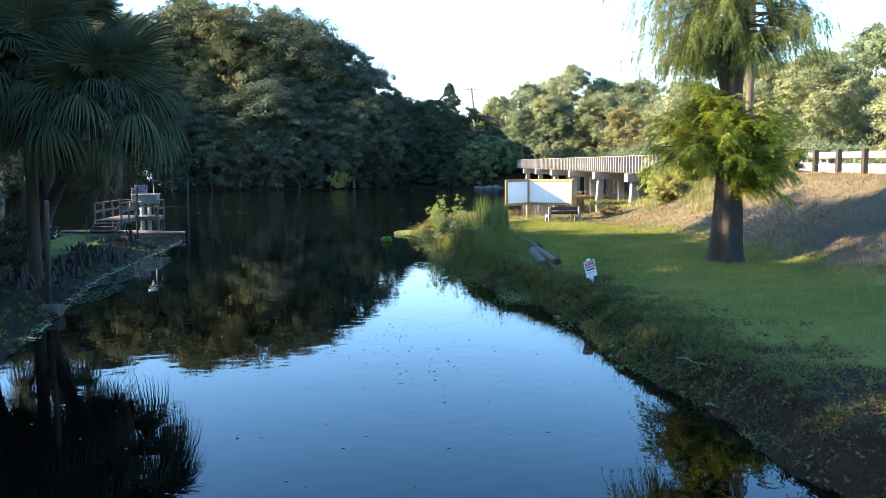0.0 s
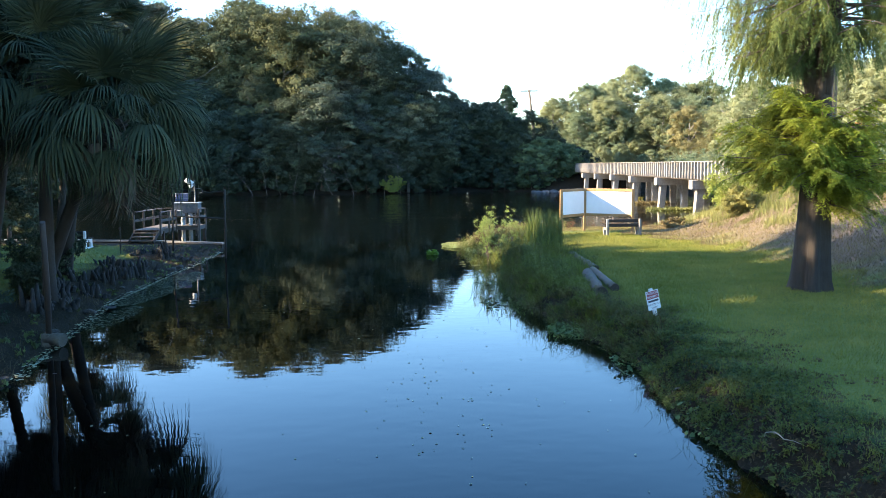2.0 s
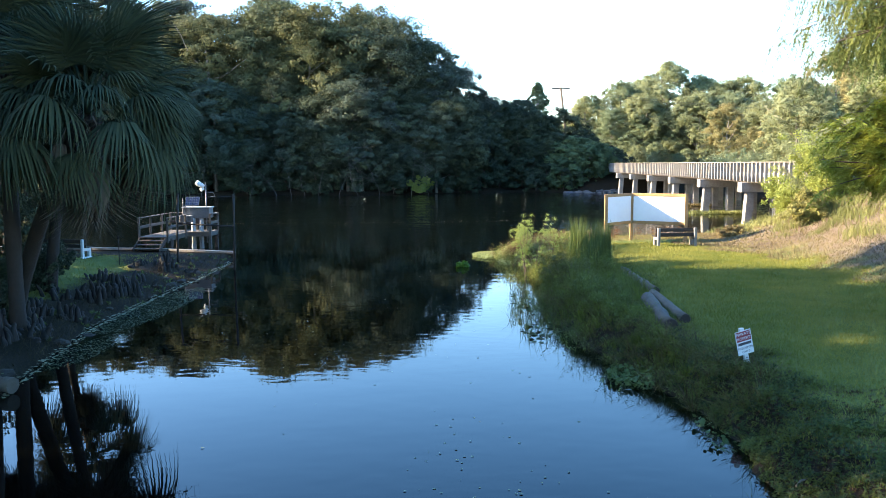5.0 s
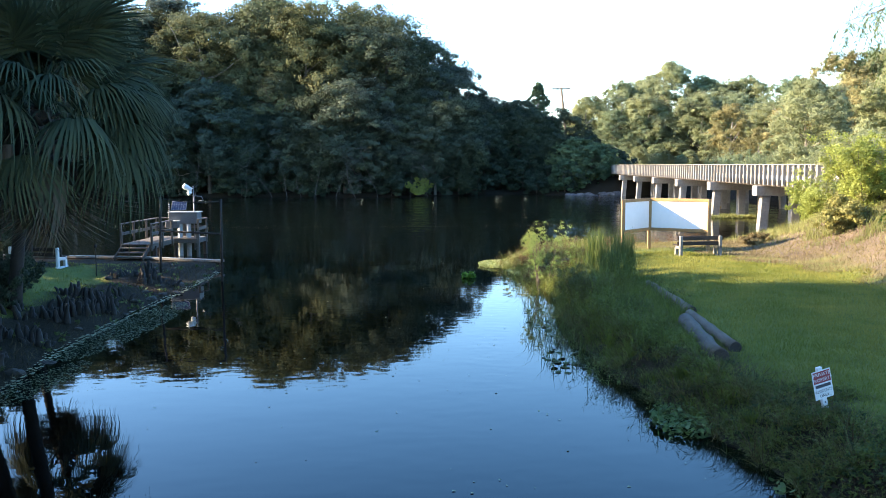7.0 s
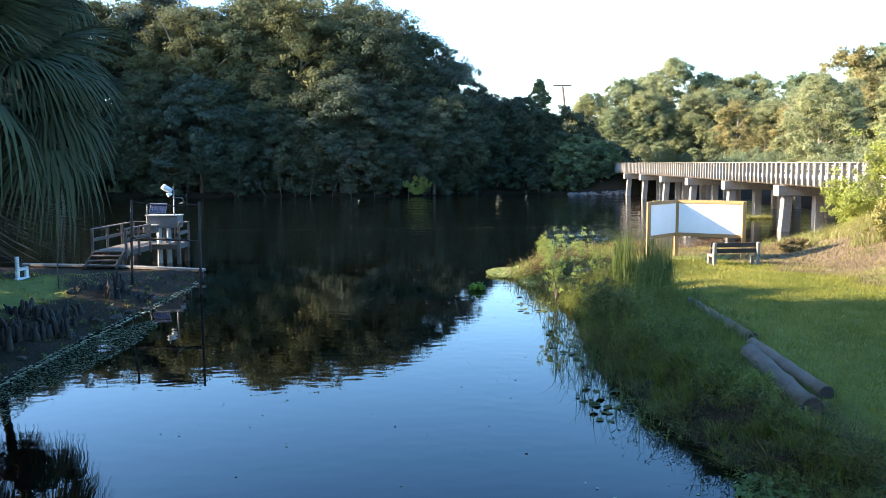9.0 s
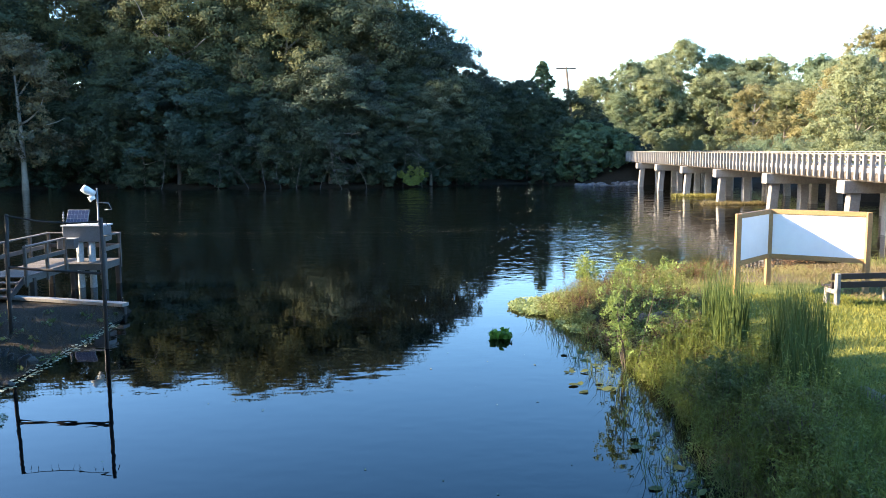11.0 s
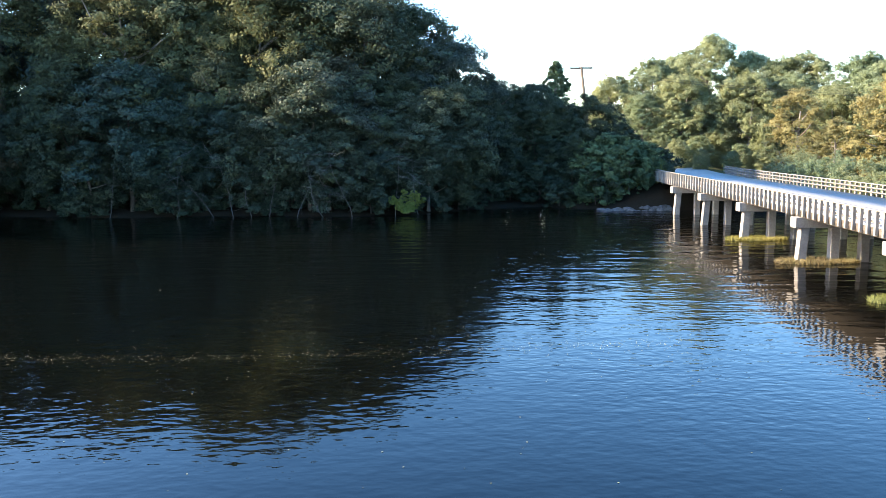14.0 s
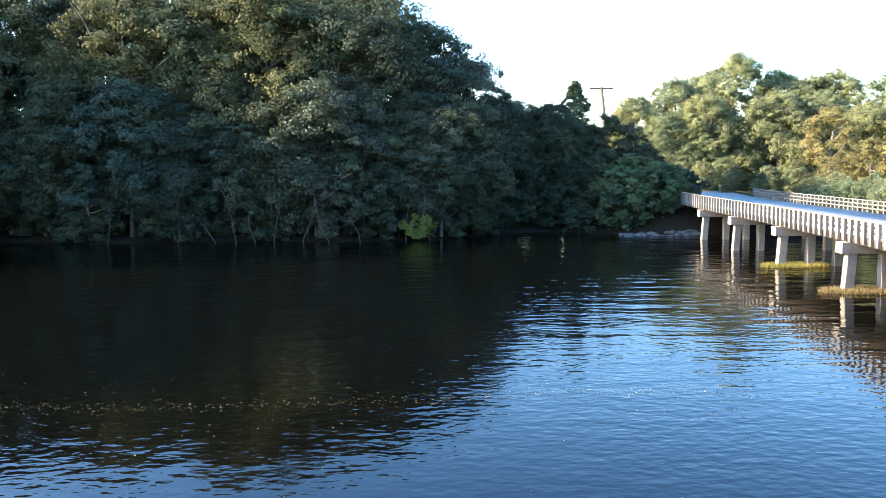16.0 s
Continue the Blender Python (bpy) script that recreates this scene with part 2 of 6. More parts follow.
def water_material():
    m, nt, b = material("river_water")
    b.inputs["Base Color"].default_value = (0.0012, 0.0014, 0.0012, 1)
    b.inputs["Roughness"].default_value = 0.02
    b.inputs["IOR"].default_value = 1.25
    swell = noise_out(nt, 1.0, 1.5, 0.4, (0.85, 1.25, 1), turn=22)
    rip = noise_out(nt, 2.8, 1.5, 0.4, (0.8, 1.25, 1), turn=-18)
    calm = ramp(nt, noise_out(nt, 0.04, 2, 0.5), [(0.38, (0.35,) * 3), (0.62, (1.0,) * 3)])
    geo = nt.nodes.new("ShaderNodeNewGeometry")
    sep = nt.nodes.new("ShaderNodeSeparateXYZ")
    nt.links.new(geo.outputs["Position"], sep.inputs[0])
    open_river = nt.nodes.new("ShaderNodeMapRange")
    for k, v in enumerate((56.0, 75.0, 0.16, 1.4)):
        open_river.inputs[k + 1].default_value = v
    nt.links.new(sep.outputs[1], open_river.inputs[0])

    haze = nt.nodes.new("ShaderNodeMapRange")
    for k, v in enumerate((62.0, 105.0, 0.010, 0.07)):
        haze.inputs[k + 1].default_value = v
    nt.links.new(sep.outputs[1], haze.inputs[0])

    def times(a, c):
        m2 = nt.nodes.new("ShaderNodeMath")
        m2.operation = "MULTIPLY"
        nt.links.new(a, m2.inputs[0])
        if isinstance(c, float):
            m2.inputs[1].default_value = c
        else:
            nt.links.new(c, m2.inputs[1])
        return m2.outputs[0]

    streak = ramp(nt, noise_out(nt, 0.55, 3, 0.6, (0.3, 1.2, 1)), [(0.38, (0.25,) * 3), (0.62, (1.25,) * 3)])
    nt.links.new(times(haze.outputs[0], streak), b.inputs["Roughness"])
    far = nt.nodes.new("ShaderNodeMapRange")
    for k, v in enumerate((70.0, 105.0, 0.0, 5.0)):
        far.inputs[k + 1].default_value = v
    nt.links.new(sep.outputs[1], far.inputs[0])
    long_waves = times(noise_out(nt, 0.5, 2, 0.5, (0.4, 1.3, 1)), far.outputs[0])
    total = nt.nodes.new("ShaderNodeMath")
    total.operation = "ADD"
    nt.links.new(times(swell, 0.9), total.inputs[0])
    nt.links.new(times(rip, calm), total.inputs[1])
    every = nt.nodes.new("ShaderNodeMath")
    every.operation = "ADD"
    nt.links.new(total.outputs[0], every.inputs[0])
    nt.links.new(long_waves, every.inputs[1])
    bump(nt, b, times(every.outputs[0], open_river.outputs[0]), 1.0, 0.014)
    return m


M_GROUND, M_WATER = ground_material(), water_material()


# ---- mesh helpers ----
def mesh_np(name, verts, faces, mat):
    """A mesh from arrays: verts n x 3, faces k x 3 or k x 4."""
    verts, faces = np.asarray(verts, np.float32), np.asarray(faces, np.int32)
    me = bpy.data.meshes.new(name)
    n, k = faces.shape
    me.vertices.add(len(verts)), me.loops.add(n * k), me.polygons.add(n)
    me.vertices.foreach_set("co", verts.ravel())
    me.loops.foreach_set("vertex_index", faces.ravel())
    me.polygons.foreach_set("loop_start", np.arange(n, dtype=np.int32) * k)
    me.update(calc_edges=True)
    me.materials.append(mat)
    return me


def from_bm(name, bm, mat):
    me = bpy.data.meshes.new(name)
    bm.to_mesh(me)
    bm.free()
    me.materials.append(mat)
    return me


def under(name, me, parent, label=""):
    ob = new(name, me)
    ob.parent = parent
    return tagged(ob, label)


def part(name, bm, mat, parent, label=""):
    return under(name, from_bm(name, bm, mat), parent, label)


def thing(name, place, label, category, group="", kind="", turn=0.0):
    ob = new(name)
    ob.matrix_basis = pose(*place, 0, 0, turn)
    return tagged(ob, label, category, group, kind)


def box(bm, lo, hi, bevel=0.0, m=None):
    vs = [bm.verts.new((x, y, z)) for x in (lo[0], hi[0]) for y in (lo[1], hi[1]) for z in (lo[2], hi[2])]
    fs = [bm.faces.new([vs[i] for i in f]) for f in ((0, 1, 3, 2), (4, 6, 7, 5), (0, 4, 5, 1), (2, 3, 7, 6), (0, 2, 6, 4), (1, 5, 7, 3))]
    if bevel:
        es = list({e for f in fs for e in f.edges})
        out = bmesh.ops.bevel(bm, geom=es, offset=bevel, segments=1, affect="EDGES")
        vs = [v for v in vs if v.is_valid] + [v for v in out["verts"] if v.is_valid]
        vs = list(dict.fromkeys(vs))
    if m is not None:
        bmesh.ops.transform(bm, matrix=m, verts=vs)
    return bm


def slab(lo, hi, bevel=0.01, m=None):
    return box(bmesh.new(), lo, hi, bevel, m)


def tube(bm, pts, radii, sides=8, cap=True):
    """A tapered tube along points."""
    rings = []
    pts = [Vector(p) for p in pts]
    for i, p in enumerate(pts):
        way = (pts[min(i + 1, len(pts) - 1)] - pts[max(i - 1, 0)]).normalized()
        a = way.cross(Vector((0.31, 0.95, 0.07))).normalized()
        b = way.cross(a)
        rings.append([bm.verts.new(p + (a * math.cos(t) + b * math.sin(t)) * radii[i]) for t in (2 * math.pi * k / sides for k in range(sides))])
    for r, s in zip(rings, rings[1:]):
        for k in range(sides):
            f = bm.faces.new((r[k], r[(k + 1) % sides], s[(k + 1) % sides], s[k]))
            f.smooth = True
    if cap:
        bm.faces.new(rings[0][::-1]), bm.faces.new(rings[-1])
    return bm


def leaves(rng, centres, sizes, count, leaf, squash=0.8, long=1.6, droop=0.0):
    """Diamond leaves scattered in the shells of clumps. Returns verts and faces."""
    c = np.repeat(centres, count, axis=0)
    s = np.repeat(sizes, count)[:, None]
    n = len(c)
    d = rng.normal(size=(n, 3))
    d /= np.linalg.norm(d, axis=1)[:, None]
    r = rng.uniform(0.1, 1.25, n)[:, None] ** 0.7
    p = c + d * r * s * np.array([1, 1, squash])
    u = rng.normal(size=(n, 3)) + d * 0.6 + np.array([0, 0, -droop])
    u /= np.linalg.norm(u, axis=1)[:, None]
    w = np.cross(u, d + rng.normal(size=(n, 3)) * 0.5)
    w /= np.linalg.norm(w, axis=1)[:, None] + 1e-6
    k = leaf * rng.uniform(0.6, 1.4, n)[:, None]
    v = np.stack([p - u * k * long / 2, p + w * k / 2 + u * k * 0.1, p + u * k * long / 2, p - w * k / 2 + u * k * 0.1], 1).reshape(-1, 3)
    return v, np.arange(4 * n).reshape(-1, 4)


def crown_leaves(rng, lobes, sizes, subs, count, leaf, long=1.5, top=0.5):
    """Leaves in small flat clumps over the lobes of a crown, facing out and up."""
    c = np.repeat(lobes, subs, axis=0)
    s = np.repeat(sizes, subs)
    d = rng.normal(size=(len(c), 3)) + np.array([0, 0, top])
    d /= np.linalg.norm(d, axis=1)[:, None]
    sub = c + d * (s * rng.uniform(0.55, 1.08, len(c)))[:, None] * np.array([1, 1, 0.8])
    ss = s * rng.uniform(0.2, 0.46, len(c))
    p0, dd, q = np.repeat(sub, count, axis=0), np.repeat(d, count, axis=0), np.repeat(ss, count)[:, None]
    n = len(p0)
    off = rng.normal(size=(n, 3)) * 0.55
    p = p0 + off * q * np.array([1, 1, 0.6])
    nn = dd * 0.7 + np.array([0, 0, 0.35]) + off * 0.35 + rng.normal(size=(n, 3)) * 0.42
    nn /= np.linalg.norm(nn, axis=1)[:, None]
    u = np.cross(nn, rng.normal(size=(n, 3)))
    u /= np.linalg.norm(u, axis=1)[:, None] + 1e-6
    w = np.cross(nn, u)
    k = leaf * rng.uniform(0.6, 1.4, n)[:, None]
    v = np.stack([p - u * k * long / 2, p + w * k / 2, p + u * k * long / 2, p - w * k / 2], 1).reshape(-1, 3)
    return v, np.arange(4 * n).reshape(-1, 4)


def sprays(rng, starts, ways, lengths, sag, pairs=16, leaflet=0.09, width=0.02):
    """Feathery sprays: thin leaflets along both sides of drooping twigs."""
    n = len(starts)
    side = np.cross(ways, np.array([0.05, 0.02, 1.0]) + rng.normal(size=(n, 3)) * 0.25)
    side /= np.linalg.norm(side, axis=1)[:, None] + 1e-6
    t = np.linspace(0.05, 1.0, pairs)[None, :, None]
    mid = starts[:, None] + ways[:, None] * lengths[:, None, None] * t + np.array([0, 0, -1.0]) * (sag * lengths)[:, None, None] * t ** 2
    out = []
    for sgn in (-1, 1):
        way = side[:, None] * sgn * 0.85 + ways[:, None] * 0.55 + np.array([0, 0, -0.25]) + rng.normal(size=(n, pairs, 3)) * 0.16
        L = leaflet * (1.15 - 0.7 * t) * rng.uniform(0.7, 1.3, (n, pairs, 1))
        across = np.cross(way, np.array([0, 0, 1.0]) + rng.normal(size=(n, pairs, 3)) * 0.5)
        across /= np.linalg.norm(across, axis=2)[:, :, None] + 1e-6
        out.append(np.stack([mid, mid + way * L * 0.5 + across * width / 2, mid + way * L, mid + way * L * 0.5 - across * width / 2], 2).reshape(-1, 3))
    v = np.concatenate(out)
    return v, np.arange(len(v)).reshape(-1, 4)


def blades(rng, roots, height, width, lean=0.35, segs=2):
    """Curved grass blades: strips that taper to a point. roots n x 3, height n."""
    n = len(roots)
    a = rng.uniform(0, 2 * np.pi, n)
    side = np.stack([np.cos(a), np.sin(a), 0 * a], 1)
    b = rng.uniform(0, 2 * np.pi, n)
    bend = np.stack([np.cos(b), np.sin(b), 0 * b], 1) * (rng.uniform(0.1, 1, n) * lean * height)[:, None]
    width = np.broadcast_to(width, (n,))
    vs = []
    for k in range(segs + 1):
        t = k / segs
        mid = roots + bend * t ** 2 + np.array([0, 0, 1.0]) * (height * (t - 0.15 * lean * t ** 2))[:, None]
        h = side * (width * (1 - 0.92 * t) / 2)[:, None]
        vs += [mid - h, mid + h]
    v = np.stack(vs, 1)
    m = 2 * (segs + 1)
    f = np.concatenate([np.arange(n)[:, None] * m + np.array([2 * k, 2 * k + 1, 2 * k + 3, 2 * k + 2]) for k in range(segs)])
    return v.reshape(-1, 3), f


def tussocks(rng, centres, n, spread, height, width, lean=0.6):
    """Grass in tufts: blades that fan out from each centre."""
    k = len(centres)
    h = np.repeat(height, n) * rng.uniform(0.45, 1.0, k * n)
    a, q = rng.uniform(0, 2 * np.pi, k * n), np.sqrt(rng.uniform(0, 1, k * n))
    out = np.stack([np.cos(a), np.sin(a), 0 * a], 1)
    root = np.repeat(centres, n, axis=0) + out * (q * np.repeat(spread, n))[:, None]
    side = np.stack([-np.sin(a), np.cos(a), 0 * a], 1) + rng.normal(size=(k * n, 3)) * 0.4
    vs = []
    for t in (0, 0.4, 0.75, 1.0):
        mid = root + out * (h * lean * (0.25 + q) * t ** 1.8)[:, None] + np.array([0, 0, 1.0]) * (h * (t - 0.35 * lean * q * t ** 2))[:, None]
        w = side * (width * (1 - 0.9 * t) / 2)
        vs += [mid - w, mid + w]
    v = np.stack(vs, 1)
    f = np.concatenate([np.arange(k * n)[:, None] * 8 + np.array([2 * j, 2 * j + 1, 2 * j + 3, 2 * j + 2]) for j in range(3)])
    return v.reshape(-1, 3), f


def herbs(rng, roots, height, leaf, count=14, lean=0.5, slim=0.3, first=0.2):
    """Leafy stems: a thin bent stalk with narrow leaves set round it."""
    n = len(roots)
    a = rng.uniform(0, 2 * np.pi, n)
    off = np.stack([np.cos(a), np.sin(a), 0 * a], 1) * (rng.uniform(0, 1, n) * lean * height)[:, None]
    up = np.array([0, 0, 1.0])
    side = np.stack([-np.sin(a), np.cos(a), 0 * a], 1) * 0.004
    at = [roots + off * t * t + up * (height * t)[:, None] for t in (0, 0.55, 1.0)]
    sv = np.stack([at[0] - side, at[0] + side, at[1] - side, at[1] + side, at[2] - side * 0.4, at[2] + side * 0.4], 1).reshape(-1, 3)
    i = np.arange(n)[:, None] * 6
    sf = np.concatenate([i + np.array([0, 1, 3, 2]), i + np.array([2, 3, 5, 4])])
    t = rng.uniform(first, 1.0, (n, count, 1))
    p = roots[:, None] + off[:, None] * t * t + up * height[:, None, None] * t
    b = rng.uniform(0, 2 * np.pi, (n, count))
    way = np.stack([np.cos(b), np.sin(b), rng.uniform(-0.5, 0.6, (n, count))], 2)
    L = leaf * rng.uniform(0.6, 1.4, (n, count, 1)) * (1.25 - 0.6 * t)
    across = np.cross(way, up + rng.normal(size=(n, count, 3)) * 0.4)
    across /= np.linalg.norm(across, axis=2)[:, :, None] + 1e-6
    sag = up * L * rng.uniform(0.0, 0.5, (n, count, 1))
    lv = np.stack([p, p + way * L * 0.45 + across * L * slim / 2, p + way * L - sag, p + way * L * 0.45 - across * L * slim / 2], 2).reshape(-1, 3)
    return joined((sv, sf), (lv, np.arange(len(lv)).reshape(-1, 4)))


def joined(*pairs):
    vs, fs, at = [], [], 0
    for v, f in pairs:
        vs.append(v), fs.append(f + at)
        at += len(v)
    return np.concatenate(vs), np.concatenate(fs)


# ---- terrain ----
SHORE_RIGHT = [(4.6, -300), (4.7, 8), (5.3, 13), (6.2, 15.0), (5.75, 16.6), (5.7, 17.6), (5.8, 18.7), (5.6, 20.2), (5.35, 21.7), (5.2, 23.2), (5.2, 25.0), (5.35, 26.4), (5.25, 28.0), (4.9, 29.6), (4.45, 31.6), (4.05, 33), (3.75, 35.2), (3.65, 37.4), (4.1, 44),
               (3.5, 49.5), (2.5, 52.6), (3.3, 54.2), (5.2, 55.6), (7.6, 57.0), (10, 57.8), (13.5, 59), (21, 62), (36, 63), (120, 62)]
SHORE_LEFT = [(-4.2, 8), (-5.6, 16), (-6.9, 23.7), (-7.8, 28.5), (-9.1, 35.8), (-9.3, 41), (-9.3, 46), (-9.5, 50), (-9.9, 52.9), (-13, 53.7), (-20, 54.6), (-40, 55), (-150, 56)]
SHORE_FAR = [(-250, 105), (-78, 116), (-58, 128), (-51, 136.5), (-36, 134), (-24.5, 135.5), (-12.7, 134), (-5, 136), (2.4, 142), (8.5, 145), (18.7, 140), (24, 139), (60, 142), (250, 144)]


def poly_dist(px, py, line):
    best = np.full(px.shape, 1e9)
    for (x0, y0), (x1, y1) in zip(line, line[1:]):
        dx, dy = x1 - x0, y1 - y0
        t = np.clip(((px - x0) * dx + (py - y0) * dy) / (dx * dx + dy * dy), 0, 1)
        best = np.minimum(best, np.hypot(px - x0 - t * dx, py - y0 - t * dy))
    return best


def inside(px, py, ring):
    res = np.zeros(px.shape, bool)
    for (x0, y0), (x1, y1) in zip(ring, ring[1:] + ring[:1]):
        cross = ((y0 > py) != (y1 > py)) & (px < (x1 - x0) * (py - y0) / (y1 - y0 + 1e-12) + x0)
        res ^= cross
    return res


def smooth(x):
    x = np.clip(x, 0, 1)
    return x * x * (3 - 2 * x)


RING_RIGHT = SHORE_RIGHT + [(900, 62), (900, -300)]
RING_LEFT = SHORE_LEFT + [(-900, 56), (-900, -300), (-4.2, -300)]
RING_FAR = SHORE_FAR + [(2500, 144), (2500, 3500), (-2500, 3500), (-2500, 128)]


def road_left(y):
    """The bridge's and road's edge on the river side."""
    return np.interp(y, [-100, 37, 60, 74, 87, 100, 113, 125, 136, 148, 156, 200, 300], [17.5, 19.6, 20.7, 21.4, 22.1, 22.8, 23.3, 23.5, 23.7, 24.2, 25.0, 31, 48])


ROAD_W, DECK = 10.0, 3.46


def height(x, y):
    x, y = np.asarray(x, float), np.asarray(y, float)
    wob = 0.25 * np.sin(x * 1.7 + 1.3 * np.sin(y * 0.9)) * np.sin(y * 1.3 + 0.7) + 0.12 * np.sin(x * 4.1 + y * 3.3)
    z = np.full(x.shape, -0.9)
    dr, dl, df = poly_dist(x, y, SHORE_RIGHT), poly_dist(x, y, SHORE_LEFT), poly_dist(x, y, SHORE_FAR)
    r, l, f = inside(x, y, RING_RIGHT), inside(x, y, RING_LEFT), inside(x, y, RING_FAR)
    dmin = np.minimum(np.minimum(dr, dl), df)
    water = ~(r | l | f)
    z = np.where(water, -np.minimum(dmin * 0.5, 0.9) - 0.02, z)
    zr = 0.02 + 0.6 * smooth((dr + 0.12 * np.sin(y * 3.1 + x) + 0.08 * np.sin(y * 7.3)) / 0.95) + 0.26 * smooth((dr - 0.8) / 4) + 0.06 * wob * smooth(dr / 1.0)
    rl = road_left(y)
    mound = smooth((x - 12.2) / (rl - 12.6)) * (DECK - 0.9) * smooth((dr - 0.3) / np.where(y > 45, 8.5, 5.0)) * (1 - smooth((x - rl - ROAD_W - 1) / 9))
    zr = zr + np.where(y < 75, mound, 0)
    zl = 0.02 + 0.30 * smooth(dl / 2.2) + 0.25 * smooth((dl - 1.5) / 6) + 0.30 * wob * smooth(dl / 0.8)
    wall = smooth((y - 50.5) / 2) * smooth((-9.5 - x) / 0.5)
    zl = zl * (1 - wall) + wall * 0.27
    zf = 0.02 + 0.6 * smooth(df / 4) + 0.8 * smooth((df - 4) / 40) + 0.2 * wob * smooth(df / 2)
    zf = zf + smooth((x - rl + 8) / 7) * (1 - smooth((x - rl - ROAD_W - 1) / 9)) * (DECK - 1.1) * smooth((df - 1) / 6)
    z = np.where(r, zr, z)
    z = np.where(l, zl, z)
    z = np.where(f, zf, z)
    e = (x > 35 + 1.5 * np.sin(y * 0.21)) & (y > 50) & (y < 150) & ~r & ~f
    z = np.where(e, 0.02 + 1.3 * smooth((x - 35 - 1.5 * np.sin(y * 0.21)) / 4), z)
    road = (x > rl - 0.4) & (x < rl + ROAD_W + 0.4)
    return np.where(road & ~water, np.minimum(z, DECK - 0.25), z)


def axis(spans):
    out = []
    for a, b, step in spans:
        out += list(np.arange(a, b, step))
    return np.array(out + [spans[-1][1]])


def build_ground():
    xs = axis([(-2400, -300, 150), (-300, -60, 12), (-60, -24, 2), (-24, 26, 0.25), (26, 60, 2), (60, 300, 12), (300, 2400, 150)])
    ys = axis([(-300, 0, 20), (0, 64, 0.25), (64, 130, 3), (130, 180, 1.5), (180, 400, 15), (400, 3400, 250)])
    gx, gy = np.meshgrid(xs, ys)
    z = height(gx, gy)
    v = np.stack([gx, gy, z], -1).reshape(-1, 3)
    ny, nx = gx.shape
    i = (np.arange(ny - 1)[:, None] * nx + np.arange(nx - 1)[None]).ravel()
    me = mesh_np("ground", v, np.stack([i, i + 1, i + 1 + nx, i + nx], 1), M_GROUND)
    px, py = v[:, 0], v[:, 1]
    dr, dl = poly_dist(px, py, SHORE_RIGHT), poly_dist(px, py, SHORE_LEFT)
    r, l = inside(px, py, RING_RIGHT), inside(px, py, RING_LEFT)
    rag = 0.6 * np.sin(px * 2.3 + py) * np.sin(py * 1.9 - px * 0.7) + 0.4 * np.sin(py * 5.1 + px * 3.7)
    lawn = np.where(r, smooth((dr - 1.1 - 1.3 * smooth((22 - py) / 5) - 0.7 * rag) / 1.3), 0) + np.where(l, smooth((dl - 2.6 - 0.5 * rag - 2 * smooth((py - 46) / 4)) / 0.8), 0)
    lawn = np.where(py > 100, np.where(py > 152, 0.3, 0.0), lawn)
    dry = np.where(r, smooth((px - 12.8 - 0.8 * rag + 2.2 * smooth((py - 44) / 8) + 9 * smooth((py - 51.5) / 3)) / 1.6), 0) * np.where(py < 80, 1, 0)
    col = np.stack([lawn, dry, 0 * dry, 1 + 0 * dry], 1).astype(np.float32)
    me.color_attributes.new("coat", "FLOAT_COLOR", "POINT").data.foreach_set("color", col.ravel())
    me.polygons.foreach_set("use_smooth", np.ones(len(me.polygons), bool))
    return tagged(new("ground", me), "grassy river banks with dark earth edges and a dry slope", "ground", kind="structure")


build_ground()
w = 2300.0
tagged(new("water", mesh_np("water", [(-w, -250, 0), (w, -250, 0), (w, 700, 0), (-w, 700, 0)], [(0, 1, 2, 3)], M_WATER)),
       "dark still river water mirroring trees and blue sky", "river", kind="structure")


# ---- road and bridge ----
def ribbon(y0, y1, step, off0, off1, z0, z1, mat, name):
    """A long strip of box section that follows the road's edge."""
    ys = np.arange(y0, y1 + 0.01, step)
    x = road_left(ys)
    rings = np.stack([np.stack([x + o, ys, np.full_like(ys, zz)], 1) for o, zz in ((off0, z0), (off1, z0), (off1, z1), (off0, z1))], 1)
    n = len(ys)
    f = [(4 * i + 4 + k, 4 * i + 4 + (k + 1) % 4, 4 * i + (k + 1) % 4, 4 * i + k) for i in range(n - 1) for k in range(4)]
    f += [(0, 1, 2, 3), tuple(4 * n - 1 - k for k in range(4))]
    return mesh_np(name, rings.reshape(-1, 3), f, mat)


tagged(new("road", ribbon(-100, 300, 4, 0, ROAD_W, DECK - 0.3, DECK + 0.012, M_ASPHALT, "road")), "pale asphalt road leading over the bridge", "road", kind="structure")
bridge = thing("bridge", (22, 100, 0), "low concrete trestle bridge with timber posts and rails", "bridge")
bridge_inv = Matrix.Translation((22, 100, 0)).inverted()


def on_bridge(name, me, label="", parent=None):
    ob = under(name, me, parent or bridge, label)
    ob.matrix_parent_inverse = bridge_inv
    return ob


B0, B1 = 61.0, 142.0
on_bridge("abutment", ribbon(52.0, 61.2, 2.3, -0.1, ROAD_W + 0.1, -0.6, DECK - 0.31, M_CONCRETE, "abutment"), "stained concrete abutment under the road")
on_bridge("deck_slab", ribbon(B0, B1, 3, -0.12, ROAD_W + 0.12, DECK - 0.46, DECK - 0.004, M_SLAB, "deck_slab"), "dark brown concrete deck slab")
PIERS = [74.0, 87.0, 100.4, 112.6, 123.9, 134.6]


def pile_mesh(dx):
    bm = bmesh.new()
    box(bm, (-0.3, -0.28, -1.2), (0.3, 0.28, 2.32), 0.04)
    for v in bm.verts:
        v.co.x += dx * (2.3 - v.co.z)
    return from_bm("pile_column", bm, M_CONCRETE)


straight, lean_out, lean_in = pile_mesh(0), pile_mesh(-0.07), pile_mesh(0.07)
